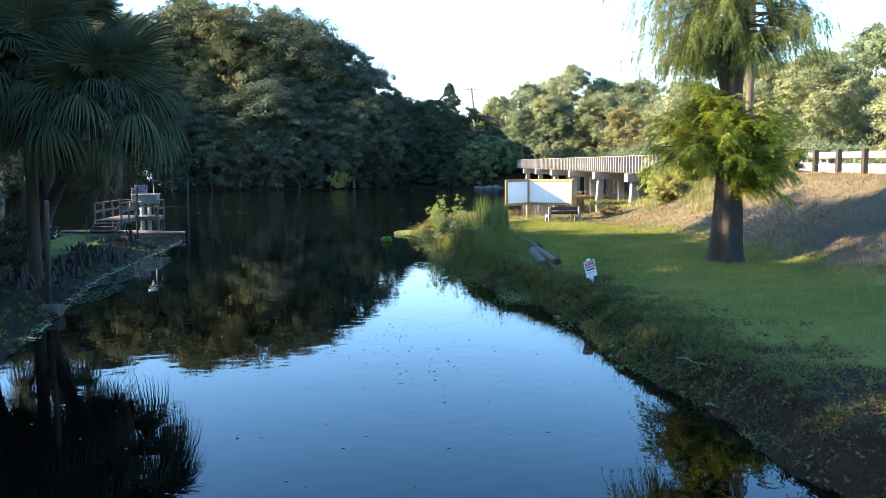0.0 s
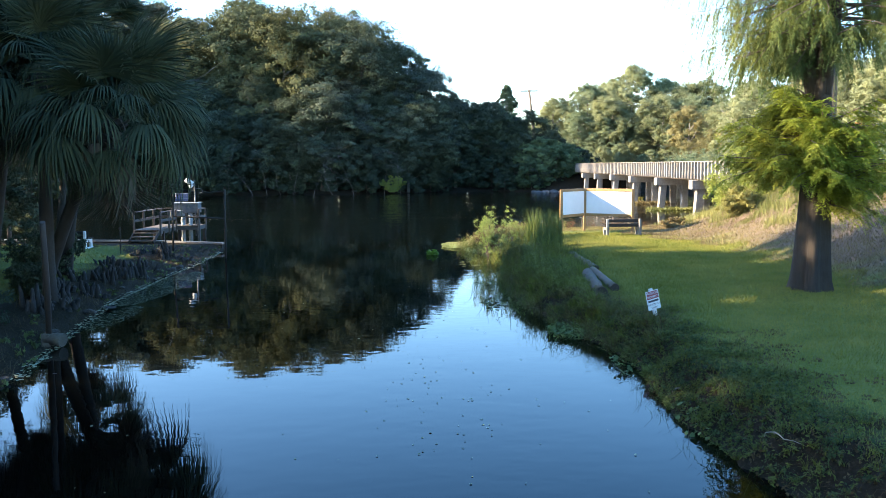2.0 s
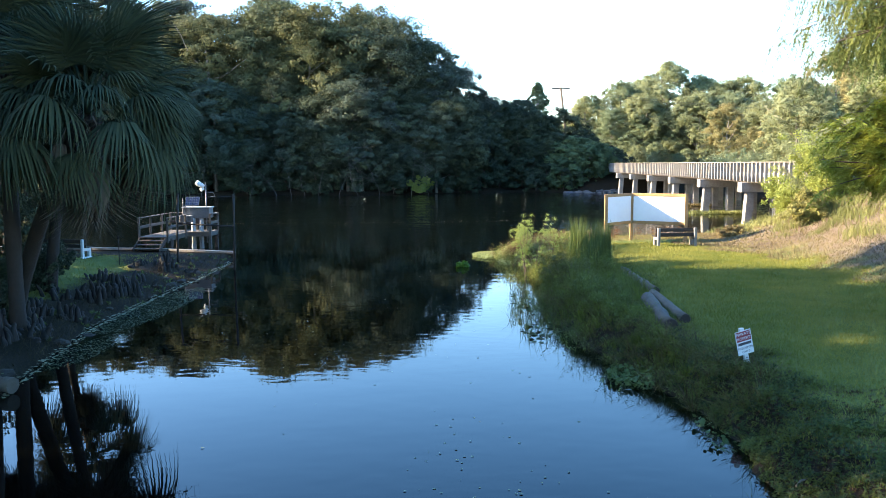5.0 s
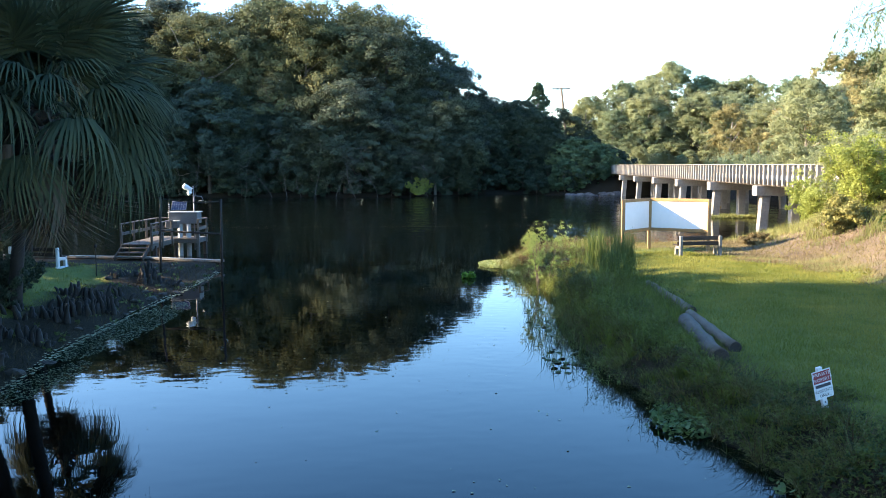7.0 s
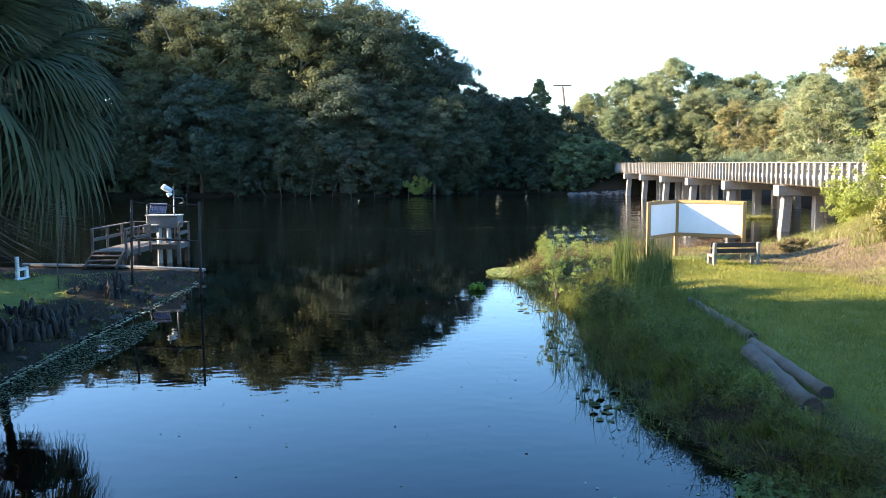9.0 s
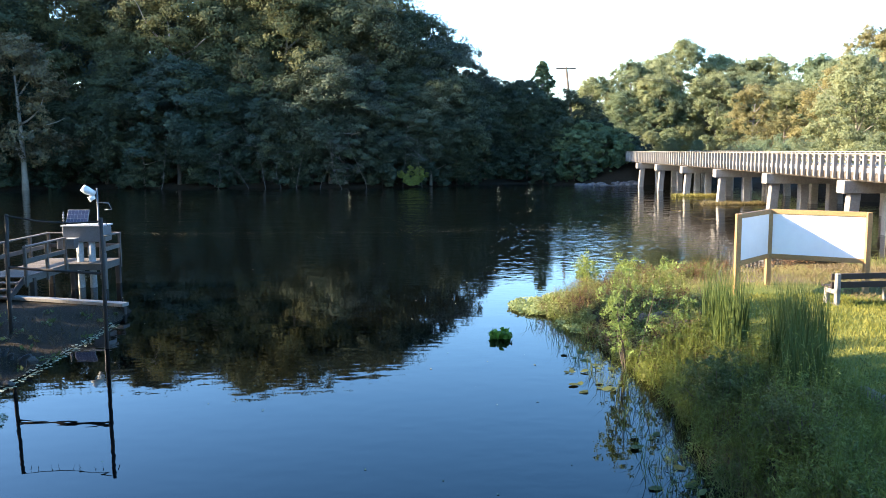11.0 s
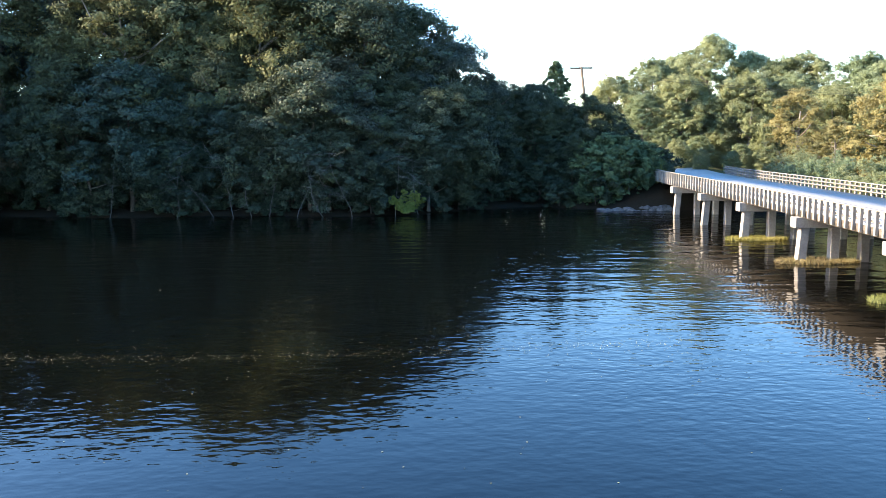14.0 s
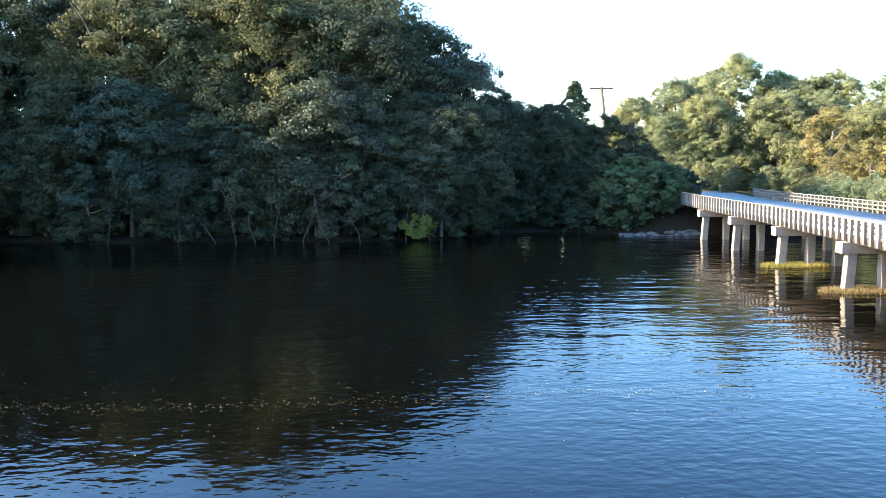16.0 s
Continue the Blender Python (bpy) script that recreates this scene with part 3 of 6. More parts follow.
cap_me = from_bm("pier_cap", slab((-0.55, -0.45, 2.3), (ROAD_W + 0.5, 0.45, 3.0), 0.03), M_CONCRETE)
for y in PIERS:
    x = float(road_left(y))
    cap = on_bridge("pier_cap", cap_me)
    cap.matrix_basis = Matrix.Translation((x, y, 0))
    for k in range(5):
        p = on_bridge("pile_column", (lean_out, straight, straight, straight, lean_in)[k])
        p.matrix_basis = Matrix.Translation((x + 0.2 + (k * 2.0 if k < 3 else 10.0 - (5 - k) * 2.0 + 1.8), y, 0))

post_me = from_bm("post", slab((-0.10, -0.085, DECK - 0.38), (0.09, 0.085, DECK + 0.94), 0.015), M_TIMBER)
for side, off in ((0, -0.24), (1, ROAD_W + 0.24)):
    for y in np.arange(B0 + 0.4, B1 + 12, 0.95):
        p = on_bridge("post", post_me)
        p.matrix_basis = Matrix.Translation((float(road_left(y)) + off, float(y), 0))
    inner = 0.0 if side == 0 else ROAD_W
    s = 1 if side == 0 else -1
    for z0, z1, th in ((0.26, 0.38, 0.08), (0.60, 0.72, 0.08)):
        a, b = sorted((inner - s * 0.12, inner - s * (0.12 - th)))
        on_bridge("rail", ribbon(B0, B1 + 12, 3, a, b, DECK + z0, DECK + z1, M_RAIL, "rail"))
    a, b = sorted((inner - s * 0.36, inner - s * 0.10))
    on_bridge("top_rail", ribbon(B0, B1 + 12, 3, a, b, DECK + 0.94, DECK + 1.0, M_TIMBER, "top_rail"), "flat sun-bleached timber top rail")

# guard rail along the approach road
guard = thing("guard_rail", (20, 45, DECK), "white timber guard rail on posts beside the road", "guard rail")
guard_inv = Matrix.Translation((20, 45, DECK)).inverted()


def on_guard(name, me, m=None):
    ob = under(name, me, guard)
    ob.matrix_parent_inverse = guard_inv
    if m is not None:
        ob.matrix_basis = m


gpost = from_bm("post", slab((-0.1, -0.1, DECK - 0.5), (0.1, 0.1, DECK + 0.95), 0.015), M_DARKWOOD)
for y in np.arange(30, 60.5, 2.0):
    on_guard("post", gpost, Matrix.Translation((float(road_left(y)) - 0.3, float(y), 0)))
for z0, z1 in ((0.14, 0.36), (0.58, 0.84)):
    on_guard("rail", ribbon(28, B0, 3, -0.2, -0.12, DECK + z0, DECK + z1, M_OLDWHITE, "rail"))


# ---- trees ----
def limb_path(rng, base, way, length, n=5, wander=0.18, up=0.25):
    pts, p, w = [Vector(base)], Vector(base), Vector(way).normalized()
    for _ in range(n):
        w = (w + Vector(rng.normal(size=3)) * wander + Vector((0, 0, up * 0.3))).normalized()
        p = p + w * (length / n)
        pts.append(p.copy())
    return pts


def broad_tree(seed, h, r, leaf, mat, bark, clumps=60, count=70, low=0.15, trunk_r=0.35, top=1.0, limbs=7, size=1.0):
    """A broad-leaved tree at the origin: trunk with limbs, crown of many leaf clumps. Returns two meshes."""
    rng = np.random.default_rng(seed)
    bm = bmesh.new()
    lean = rng.normal(size=2) * 0.04 * h
    trunk = [(lean[0] * t * t, lean[1] * t * t, h * 0.8 * t - 0.4) for t in np.linspace(0, 1, 7)]
    tube(bm, trunk, [trunk_r * (1.25 if i == 0 else 1 - 0.13 * i) for i in range(7)], 8)
    tips = []
    for k in range(limbs):
        t = rng.uniform(0.25, 0.85)
        a = 2 * math.pi * (k / limbs) + rng.uniform(-0.4, 0.4)
        base = (lean[0] * t * t, lean[1] * t * t, h * 0.8 * t - 0.4)
        pts = limb_path(rng, base, (math.cos(a), math.sin(a), rng.uniform(0.15, 0.8)), r * rng.uniform(0.7, 1.0))
        tube(bm, pts, [trunk_r * (0.4 - 0.07 * i) for i in range(6)], 5)
        tips += [np.array(p) for p in pts[2:]]
    zt = low + (1 - low) * (np.arange(clumps) + rng.uniform(0, 1, clumps)) / clumps
    prof = np.interp(zt, [low, low + 0.15, 0.5, 0.75, 0.92, 1.0], [0.75, 0.95, 1.0, 0.82, 0.45 * top + 0.1, 0.12 * top])
    a = 2.4 * np.arange(clumps) + rng.uniform(-0.6, 0.6, clumps)
    rad = r * prof * np.sqrt(rng.uniform(0.25, 1.0, clumps)) * rng.uniform(0.75, 1.1, clumps)
    c = np.stack([rad * np.cos(a), rad * np.sin(a), h * (zt * 0.93) + rng.normal(size=clumps) * 0.02 * h], 1)
    s = r * rng.uniform(0.16, 0.34, clumps) * size
    v, f = crown_leaves(rng, c, s, 15, count, leaf)
    v[:, 2] = np.maximum(v[:, 2], 0.05)
    return from_bm("trunk", bm, bark), mesh_np("crown", v, f, mat)


def cone_tree(seed, h, r, leaf, mat, bark, clumps=60, count=60):
    rng = np.random.default_rng(seed)
    bm = bmesh.new()
    tube(bm, [(0, 0, -0.3), (0, 0, h * 0.5), (0, 0, h * 0.97)], [r * 0.09, r * 0.06, 0.03], 7)
    u = np.linspace(0.1, 0.985, clumps)
    a = rng.uniform(0, 2 * np.pi, clumps)
    rad = r * (1 - u) ** 0.8 * rng.uniform(0.3, 1.0, clumps)
    c = np.stack([rad * np.cos(a), rad * np.sin(a), h * u], 1)
    s = np.maximum(r * 0.24 * (1.03 - u), 0.3) * rng.uniform(0.7, 1.3, clumps)
    v, f = crown_leaves(rng, c, s, 8, count, leaf)
    return from_bm("trunk", bm, bark), mesh_np("crown", v, f, mat)


def stand(name, meshes, place, label, category, group="", scale=1.0, turn=0.0, zs=1.0):
    t = thing(name, place, label, category, group, turn=turn)
    t.scale = (scale, scale, scale * zs)
    under("trunk", meshes[0], t), under("crown", meshes[1], t)
    return t


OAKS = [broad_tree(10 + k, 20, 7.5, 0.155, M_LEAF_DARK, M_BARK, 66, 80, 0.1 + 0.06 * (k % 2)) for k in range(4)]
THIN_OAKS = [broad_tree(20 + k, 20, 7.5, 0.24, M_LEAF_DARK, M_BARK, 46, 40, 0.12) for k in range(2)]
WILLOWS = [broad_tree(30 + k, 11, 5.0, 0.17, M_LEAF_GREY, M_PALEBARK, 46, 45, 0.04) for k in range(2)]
OLIVES = [broad_tree(40 + k, 18, 6.5, 0.17, M_LEAF_OLIVELIT, M_PALEBARK, 110, 50, 0.0, size=0.95) for k in range(3)]
CANOPY = [broad_tree(14 + k, 20, 7.5, 0.155, M_LEAF_SUNTOP, M_PALEBARK, 60, 76, 0.34) for k in range(2)]
MOSSY = [broad_tree(34 + k, 20, 7.5, 0.17, M_LEAF_MOSS, M_PALEBARK, 52, 64, 0.14, size=1.0) for k in range(2)]
RUSSETS = [broad_tree(37, 20, 7.0, 0.17, M_LEAF_RUSSET, M_PALEBARK, 50, 64, 0.12)]
OVERHANG = [broad_tree(65 + k, 14, 6.5, 0.155, (M_LEAF_DARK, M_LEAF_GREY)[k], M_BARK, 56, 64, 0.22, 0.25) for k in range(2)]
BANKSIDE = [broad_tree(67 + k, 6, 3.0, 0.15, M_LEAF_BRIGHT, M_BARK, 34, 44, 0.0, 0.1) for k in range(2)]
GOLD = [broad_tree(50, 13, 4.5, 0.13, M_LEAF_GOLD, M_PALEBARK, 46, 50, 0.06, top=0.8)]
SHRUBS = [broad_tree(60 + k, 4, 3.0, 0.13, M_LEAF_SHADED, M_BARK, 24, 44, 0.05, 0.12) for k in range(2)]
CONE = cone_tree(70, 19, 8.0, 0.17, M_LEAF_BRIGHT, M_PALEBARK, 460, 18)


def zof(x, y):
    return float(height(np.array([x]), np.array([y]))[0])


def plant(name, pool, k, x, y, hscale, label, category, group, turn=0, zs=1.0):
    return stand(name, pool[k % len(pool)], (x, y, zof(x, y) - 0.1), label, category, group, hscale, turn, zs)


# the dark wood across the river: x, y, height
# Trees from (-86, 140) on stand unseen, added to shade the wood's front
WOOD = [(-78, 146, 29), (-66, 150, 31), (-55, 147, 29), (-46, 152, 31), (-38, 145, 28), (-31, 151, 30.5), (-24, 146, 28.5), (-17, 152, 29), (-11, 146, 26), (-5, 150, 24), (-0.5, 147, 19.5), (2.5, 150, 15.5),
        (-60, 141, 17), (-43, 140, 18), (-34, 139.5, 16), (-26, 140.5, 18), (-19, 140, 17), (-13, 139.5, 17), (-6, 141, 15), (-50, 158, 31), (-28, 159, 32), (-14, 160, 30), (-70, 160, 31), (-86, 140, 26), (-95, 137, 22), (-101, 146, 16), (-88, 150, 18), (-110, 140, 16), (-80, 143, 27), (-64, 139.5, 29), (-70, 130, 30), (-72, 134, 31), (-75, 122.5, 29), (-82, 127, 29), (-66, 136, 30)]
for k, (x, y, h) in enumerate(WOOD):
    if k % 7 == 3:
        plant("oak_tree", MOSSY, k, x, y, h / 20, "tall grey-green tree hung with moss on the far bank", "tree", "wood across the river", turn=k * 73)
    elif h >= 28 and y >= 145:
        plant("canopy_tree", CANOPY, k, x, y, h / 20, "tall tree above the wood, crown coloured pale yellow-green as if sunlit", "tree", "wood across the river", turn=k * 73)
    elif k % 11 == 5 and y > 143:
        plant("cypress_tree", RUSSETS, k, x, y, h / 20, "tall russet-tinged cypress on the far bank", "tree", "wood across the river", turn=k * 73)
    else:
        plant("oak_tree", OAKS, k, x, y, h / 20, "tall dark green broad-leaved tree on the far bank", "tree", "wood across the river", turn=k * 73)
for k in range(11):
    x = -52 + 5.2 * k + 1.2 * math.sin(k * 2.3)
    y = float(np.interp(x, [p[0] for p in SHORE_FAR], [p[1] for p in SHORE_FAR])) + 3.0
    plant("overhanging_tree", OVERHANG, k, x, y, (0.8 + 0.35 * ((k * 5) % 4) / 3), "dark tree leaning its crown over the far waterline", "tree", "wood across the river", turn=k * 111)
for k, (x, y, h) in enumerate([(-21, 137.5, 9), (-30, 137, 8), (-9, 137.5, 8), (-14, 137, 9.5), (-40, 136.5, 7.5), (-3, 139, 7)]):
    plant("willow_tree", WILLOWS, k, x, y, h / 11, "greyish willow leaning over the far waterline", "tree", "wood across the river", turn=k * 51)
for k, (x, y, h) in enumerate([(3, 150, 13), (8, 154, 14.5), (11, 160, 15), (18, 158, 13), (5, 165, 16), (21, 151, 8), (16, 149, 9), (0.5, 141.5, 9), (4.5, 147, 10), (12, 150, 8), (8.5, 158, 14), (10.5, 153, 11.5), (6, 157, 14), (14, 156, 12.5)]):
    plant("oak_tree", OAKS, k + 1, x, y, h / 20, "dark green tree beside the bridge end", "tree", "trees at the bridge end", turn=k * 97)
stand("conifer_tree", CONE, (14.5, 166, 1.0), "pointed dark conifer above the far bank trees", "tree", scale=0.95)
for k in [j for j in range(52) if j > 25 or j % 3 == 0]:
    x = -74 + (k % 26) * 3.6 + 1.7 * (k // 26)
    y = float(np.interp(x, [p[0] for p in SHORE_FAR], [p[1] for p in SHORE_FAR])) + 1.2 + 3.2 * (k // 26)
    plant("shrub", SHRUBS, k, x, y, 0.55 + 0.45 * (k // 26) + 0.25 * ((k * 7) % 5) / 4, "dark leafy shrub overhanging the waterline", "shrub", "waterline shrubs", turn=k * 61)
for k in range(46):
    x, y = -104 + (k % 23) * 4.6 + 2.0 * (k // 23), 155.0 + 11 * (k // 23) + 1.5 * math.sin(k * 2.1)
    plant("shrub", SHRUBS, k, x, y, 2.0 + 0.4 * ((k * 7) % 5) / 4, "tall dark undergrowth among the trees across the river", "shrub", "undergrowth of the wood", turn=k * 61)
# the sunlit wood beyond the road; leaf colour carries some sun and haze
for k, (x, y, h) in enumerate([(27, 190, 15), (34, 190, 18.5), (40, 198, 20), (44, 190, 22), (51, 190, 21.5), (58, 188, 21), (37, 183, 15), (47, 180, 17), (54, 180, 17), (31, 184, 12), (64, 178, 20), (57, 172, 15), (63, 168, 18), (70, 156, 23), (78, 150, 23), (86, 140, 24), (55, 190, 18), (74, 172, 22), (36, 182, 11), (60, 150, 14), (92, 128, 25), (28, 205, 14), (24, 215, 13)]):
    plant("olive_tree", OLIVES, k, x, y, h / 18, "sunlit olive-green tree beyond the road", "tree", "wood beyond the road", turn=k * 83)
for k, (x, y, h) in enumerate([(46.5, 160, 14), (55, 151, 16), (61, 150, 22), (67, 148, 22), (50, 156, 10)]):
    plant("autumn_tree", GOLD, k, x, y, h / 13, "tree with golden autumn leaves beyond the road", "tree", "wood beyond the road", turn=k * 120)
for k, (x, y, h) in enumerate([(40, 112, 13), (44, 98, 14), (42, 84, 13), (46, 72, 14), (41, 62, 11), (44, 52, 12), (52, 90, 17), (56, 74, 17)]):
    plant("olive_tree", OLIVES, k + 1, x, y, h / 18, "olive-green tree on the land side of the road", "tree", "wood beyond the road", turn=k * 45)
TAN = [broad_tree(52, 20, 6.5, 0.2, M_LEAF_TAN, M_PALEBARK, 46, 42, 0.22, 0.4)]
plant("cypress_tree", TAN, 0, -53.6, 132.4, 1.0, "greyish tan cypress with a golden top on the far bank", "tree", "")
for k, (x, y, s) in enumerate([(18.5, 148.5, 0.7), (21.5, 149, 0.8), (24.5, 148.5, 0.8), (23, 152, 1.0), (26, 154, 1.0), (13, 149, 0.9), (9, 149.5, 0.9), (16, 148.5, 0.8)]):
    plant("shrub", SHRUBS, k, x, y, s, "dark leafy shrub on the far abutment", "shrub", "abutment shrubs", turn=k * 40)
for k, (x, y, s) in enumerate([(16.6, 143.6, 0.85), (18.4, 145.2, 1.05), (20.6, 144.2, 0.95), (22.4, 145.6, 0.85), (17.4, 147.6, 1.25), (20.0, 148.2, 1.15)]):
    plant("willow_bush", BANKSIDE, k, x, y, s, "green willow bush at the far bridge end", "bush", "willow bushes", turn=k * 57)
for k, (x, y, s) in enumerate([(30, 176, 0.9), (34, 174, 1.0), (38, 176, 1.1), (43, 172, 1.0), (47, 171, 1.2), (51, 167, 1.2), (48, 176, 1.4), (53, 173, 1.4), (56, 163, 1.3), (58, 158, 1.2), (41, 179, 1.3), (33, 180, 1.2), (36, 168, 0.7), (40, 166, 0.7)]):
    plant("roadside_bush", OLIVES, k, x, y, s * 0.3, "olive-green thicket beside the road", "bush", "roadside thicket", turn=k * 39, zs=0.9)


def dead_tree(x, y, h, seed):
    rng = np.random.default_rng(seed)
    t = thing("dead_tree", (x, y, 0.1), "bare pale dead branches leaning over the water", "dead tree", "dead snags")
    bm = bmesh.new()
    trunk = limb_path(rng, (0, 0, -0.3), (rng.normal() * 0.35, -0.25, 1.0), h, 7, 0.16, 0.3)
    tube(bm, trunk, [0.05 - 0.006 * i for i in range(8)], 6, False)
    for k in range(12):
        p = trunk[int(rng.integers(2, 8))]
        pts = limb_path(rng, p, (rng.normal(), rng.normal() - 0.5, 0.2 * rng.normal()), h * rng.uniform(0.15, 0.4), 4, 0.25, -0.1)
        tube(bm, pts, [0.024, 0.02, 0.016, 0.012, 0.008], 4, False)
    part("bare_limb_work", bm, M_SNAG, t)


M_SNAG = surface("bleached_wood", (0.05, 0.046, 0.042), (0.15, 0.14, 0.13), 1.5, 0.9, 8, 0.01)
for k, (x, y, h) in enumerate([(-26, 134.6, 8.5), (-22, 135.0, 6), (-11, 134.0, 9.5), (-17, 134.2, 6.5), (-6.5, 135.4, 8), (-30, 134.4, 9), (-37, 133.6, 7), (-20, 134.4, 11), (-14, 133.8, 8), (-4, 136.2, 7), (-24, 134.9, 10)]):
    dead_tree(x, y, h, 400 + k)


# ---- right bank ----
M_CYPRESSBARK = surface("cypress_bark", (0.014, 0.010, 0.007), (0.060, 0.045, 0.032), 1.6, 0.9, 9, 0.07, (1, 1, 0.12))


def cypress_tree():
    rng = np.random.default_rng(5)
    t = thing("cypress_tree", (11.15, 31.6, zof(11.15, 31.6) - 0.05), "bald cypress with flared trunk and feathery yellow-green foliage", "tree")
    bm = bmesh.new()
    hs = [-0.3, 0.0, 0.35, 0.9, 1.6, 2.4, 3.4, 4.6, 5.6]
    rs = [0.60, 0.51, 0.45, 0.42, 0.40, 0.37, 0.34, 0.31, 0.29]
    rings = []
    for h, r in zip(hs, rs):
        ring = []
        for k in range(28):
            a = 2 * math.pi * k / 28
            flute = 1 + (0.17 * math.exp(-max(h, 0) * 0.7) + 0.07) * math.sin(a * 6 + 0.8 * math.sin(a * 2)) + 0.03 * math.sin(a * 11 + h)
            ring.append(bm.verts.new((r * flute * math.cos(a) + 0.03 * h * 0.3, r * flute * math.sin(a), h)))
        rings.append(ring)
    for p, q in zip(rings, rings[1:]):
        for k in range(28):
            bm.faces.new((p[k], p[(k + 1) % 28], q[(k + 1) % 28], q[k])).smooth = True
    stems = [[(0.05, 0, 5.2), (0.24, 0.0, 6.6), (0.42, 0.1, 8.2), (0.6, 0.1, 10.5), (0.7, 0.1, 14)], [(0.0, 0, 5.0), (-0.35, 0.1, 6.2), (-0.5, 0.2, 7.6), (-0.55, 0.2, 9.5), (-0.5, 0.2, 13)]]
    tube(bm, stems[0], [0.3, 0.24, 0.2, 0.15, 0.05], 10)
    tube(bm, stems[1], [0.24, 0.17, 0.14, 0.1, 0.04], 10)
    part("trunk", bm, M_CYPRESSBARK, t, "grey-brown fluted trunk forking above the lower foliage")
    twigs = bmesh.new()
    pools = {"foliage_skirt": [], "upper_foliage": []}
    for k in range(470):
        low = k < 220
        a = rng.uniform(0, 2 * math.pi)
        west = 0.5 - 0.5 * math.cos(a)
        if low:
            z = rng.uniform(2.35, 4.3) + 0.9 * west
            length = float(np.interp(z, [2.35, 3.2, 4.4, 5.3], [2.0, 2.25, 1.9, 1.2])) * (1 + 0.12 * west) * rng.uniform(0.4, 1.05)
            base, lift = (0, 0, z - 0.1), 0.35
        else:
            z = 7.1 - 0.9 * west + 7.0 * rng.uniform() ** 1.4
            length = float(np.interp(z, [6.3, 8, 11, 14], [2.4, 3.5, 3.3, 1.8])) * (1 + 0.3 * west) * rng.uniform(0.4, 1.0)
            k2 = 0 if rng.uniform() < 0.6 else 1
            base, lift = (float(np.interp(z, [5, 14], ([0.1, 0.9], [-0.1, -0.5])[k2])), 0.1, z), 0.15
        pts = limb_path(rng, base, (math.cos(a), math.sin(a), lift), length, 6, 0.1, -0.2 if low else -0.3)
        tube(twigs, pts, [0.04, 0.03, 0.024, 0.018, 0.013, 0.009, 0.005], 4, False)
        pool = pools["foliage_skirt" if low else "upper_foliage"]
        for i in range(2, 7):
            way = np.array(pts[i] - pts[i - 1])
            way /= np.linalg.norm(way)
            for j in range(4):
                side = np.array([-way[1], way[0], 0]) * (1 if j % 2 else -1) * rng.uniform(0.3, 1.3)
                if low:
                    w, L, sag = way * 0.7 + side * 0.7 + np.array([0, 0, rng.normal() * 0.15 - 0.18]), rng.uniform(0.3, 0.65), 0.55
                else:
                    w, L, sag = way * 0.35 + side * 0.4 + np.array([0, 0, -0.9]), rng.uniform(0.4, 0.95), 0.3
                p = np.array(pts[i - 1].lerp(pts[i], rng.uniform()))
                if not low and p[2] < 8.5 and math.hypot(p[0] - 0.2, p[1]) < 0.75:
                    continue
                pool.append(np.concatenate([p, w / np.linalg.norm(w), [L, sag]]))
    part("branch_work", twigs, M_BARK, t)
    for name, mat in (("foliage_skirt", M_LEAF_CYPRESS), ("upper_foliage", M_LEAF_CYPRESSDARK)):
        q = np.array(pools[name])
        v, f = sprays(rng, q[:, :3], q[:, 3:6], q[:, 6], q[:, 7], 20, 0.12, 0.028)
        under(name, mesh_np(name, v, f, mat), t)


cypress_tree()


def words(body, size, mat, parent, m, name="lettering"):
    cu = bpy.data.curves.new(name, "FONT")
    cu.body, cu.size, cu.align_x, cu.align_y, cu.extrude = body, size, "CENTER", "CENTER", 0.0006
    tmp = new("tmp", cu)
    me = bpy.data.meshes.new_from_object(tmp)
    bpy.data.objects.remove(tmp)
    me.materials.clear()
    me.materials.append(mat)
    ob = under(name, me, parent)
    ob.matrix_basis = m
    return ob


M_SIGNRED = surface("sign_red", (0.28, 0.03, 0.035), (0.36, 0.045, 0.05), 4, 0.45, 8, 0.0005)
M_INK = surface("sign_ink", (0.04, 0.04, 0.05), (0.06, 0.06, 0.07), 4, 0.5, 8, 0.0005)
M_ORANGE = surface("marker_orange", (0.55, 0.20, 0.02), (0.65, 0.27, 0.03), 4, 0.45, 8, 0.0005)
M_BLACK = surface("black_paint", (0.02, 0.02, 0.02), (0.035, 0.035, 0.035), 4, 0.5, 8, 0.0005)


def private_sign():
    t = thing("warning_sign", (6.35, 29.05, 0.62), "tilted white and red private property sign on a short post", "sign")
    t.matrix_basis = pose(6.35, 29.05, zof(6.35, 29.05) - 0.02, 0, -13, 14)
    part("post", slab((-0.045, -0.03, -0.15), (0.045, 0.03, 0.74), 0.006), M_WHITE, t)
    part("post_bolt", slab((-0.012, -0.036, 0.16), (0.012, -0.029, 0.185), 0.003), M_INK, t)
    board = part("sign_plate", slab((-0.165, -0.042, 0.24), (0.165, -0.033, 0.70), 0.004), M_WHITE, t, "white plate with red heading band")
    part("red_band", slab((-0.150, -0.0455, 0.50), (0.150, -0.0425, 0.685), 0.001), M_SIGNRED, board)
    up = pose(0, 0, 0, 90, 0, 0)
    words("PRIVATE", 0.082, M_WHITE, board, pose(0, -0.0475, 0.635) @ up)
    words("PROPERTY", 0.075, M_WHITE, board, pose(0, -0.0475, 0.55) @ up)
    part("text_bar", slab((-0.135, -0.0455, 0.425), (0.135, -0.0425, 0.475), 0.001), M_INK, board)
    words("RESIDENTS", 0.062, M_INK, board, pose(0, -0.0437, 0.365) @ up)
    words("ONLY", 0.062, M_INK, board, pose(0, -0.0437, 0.29) @ up)


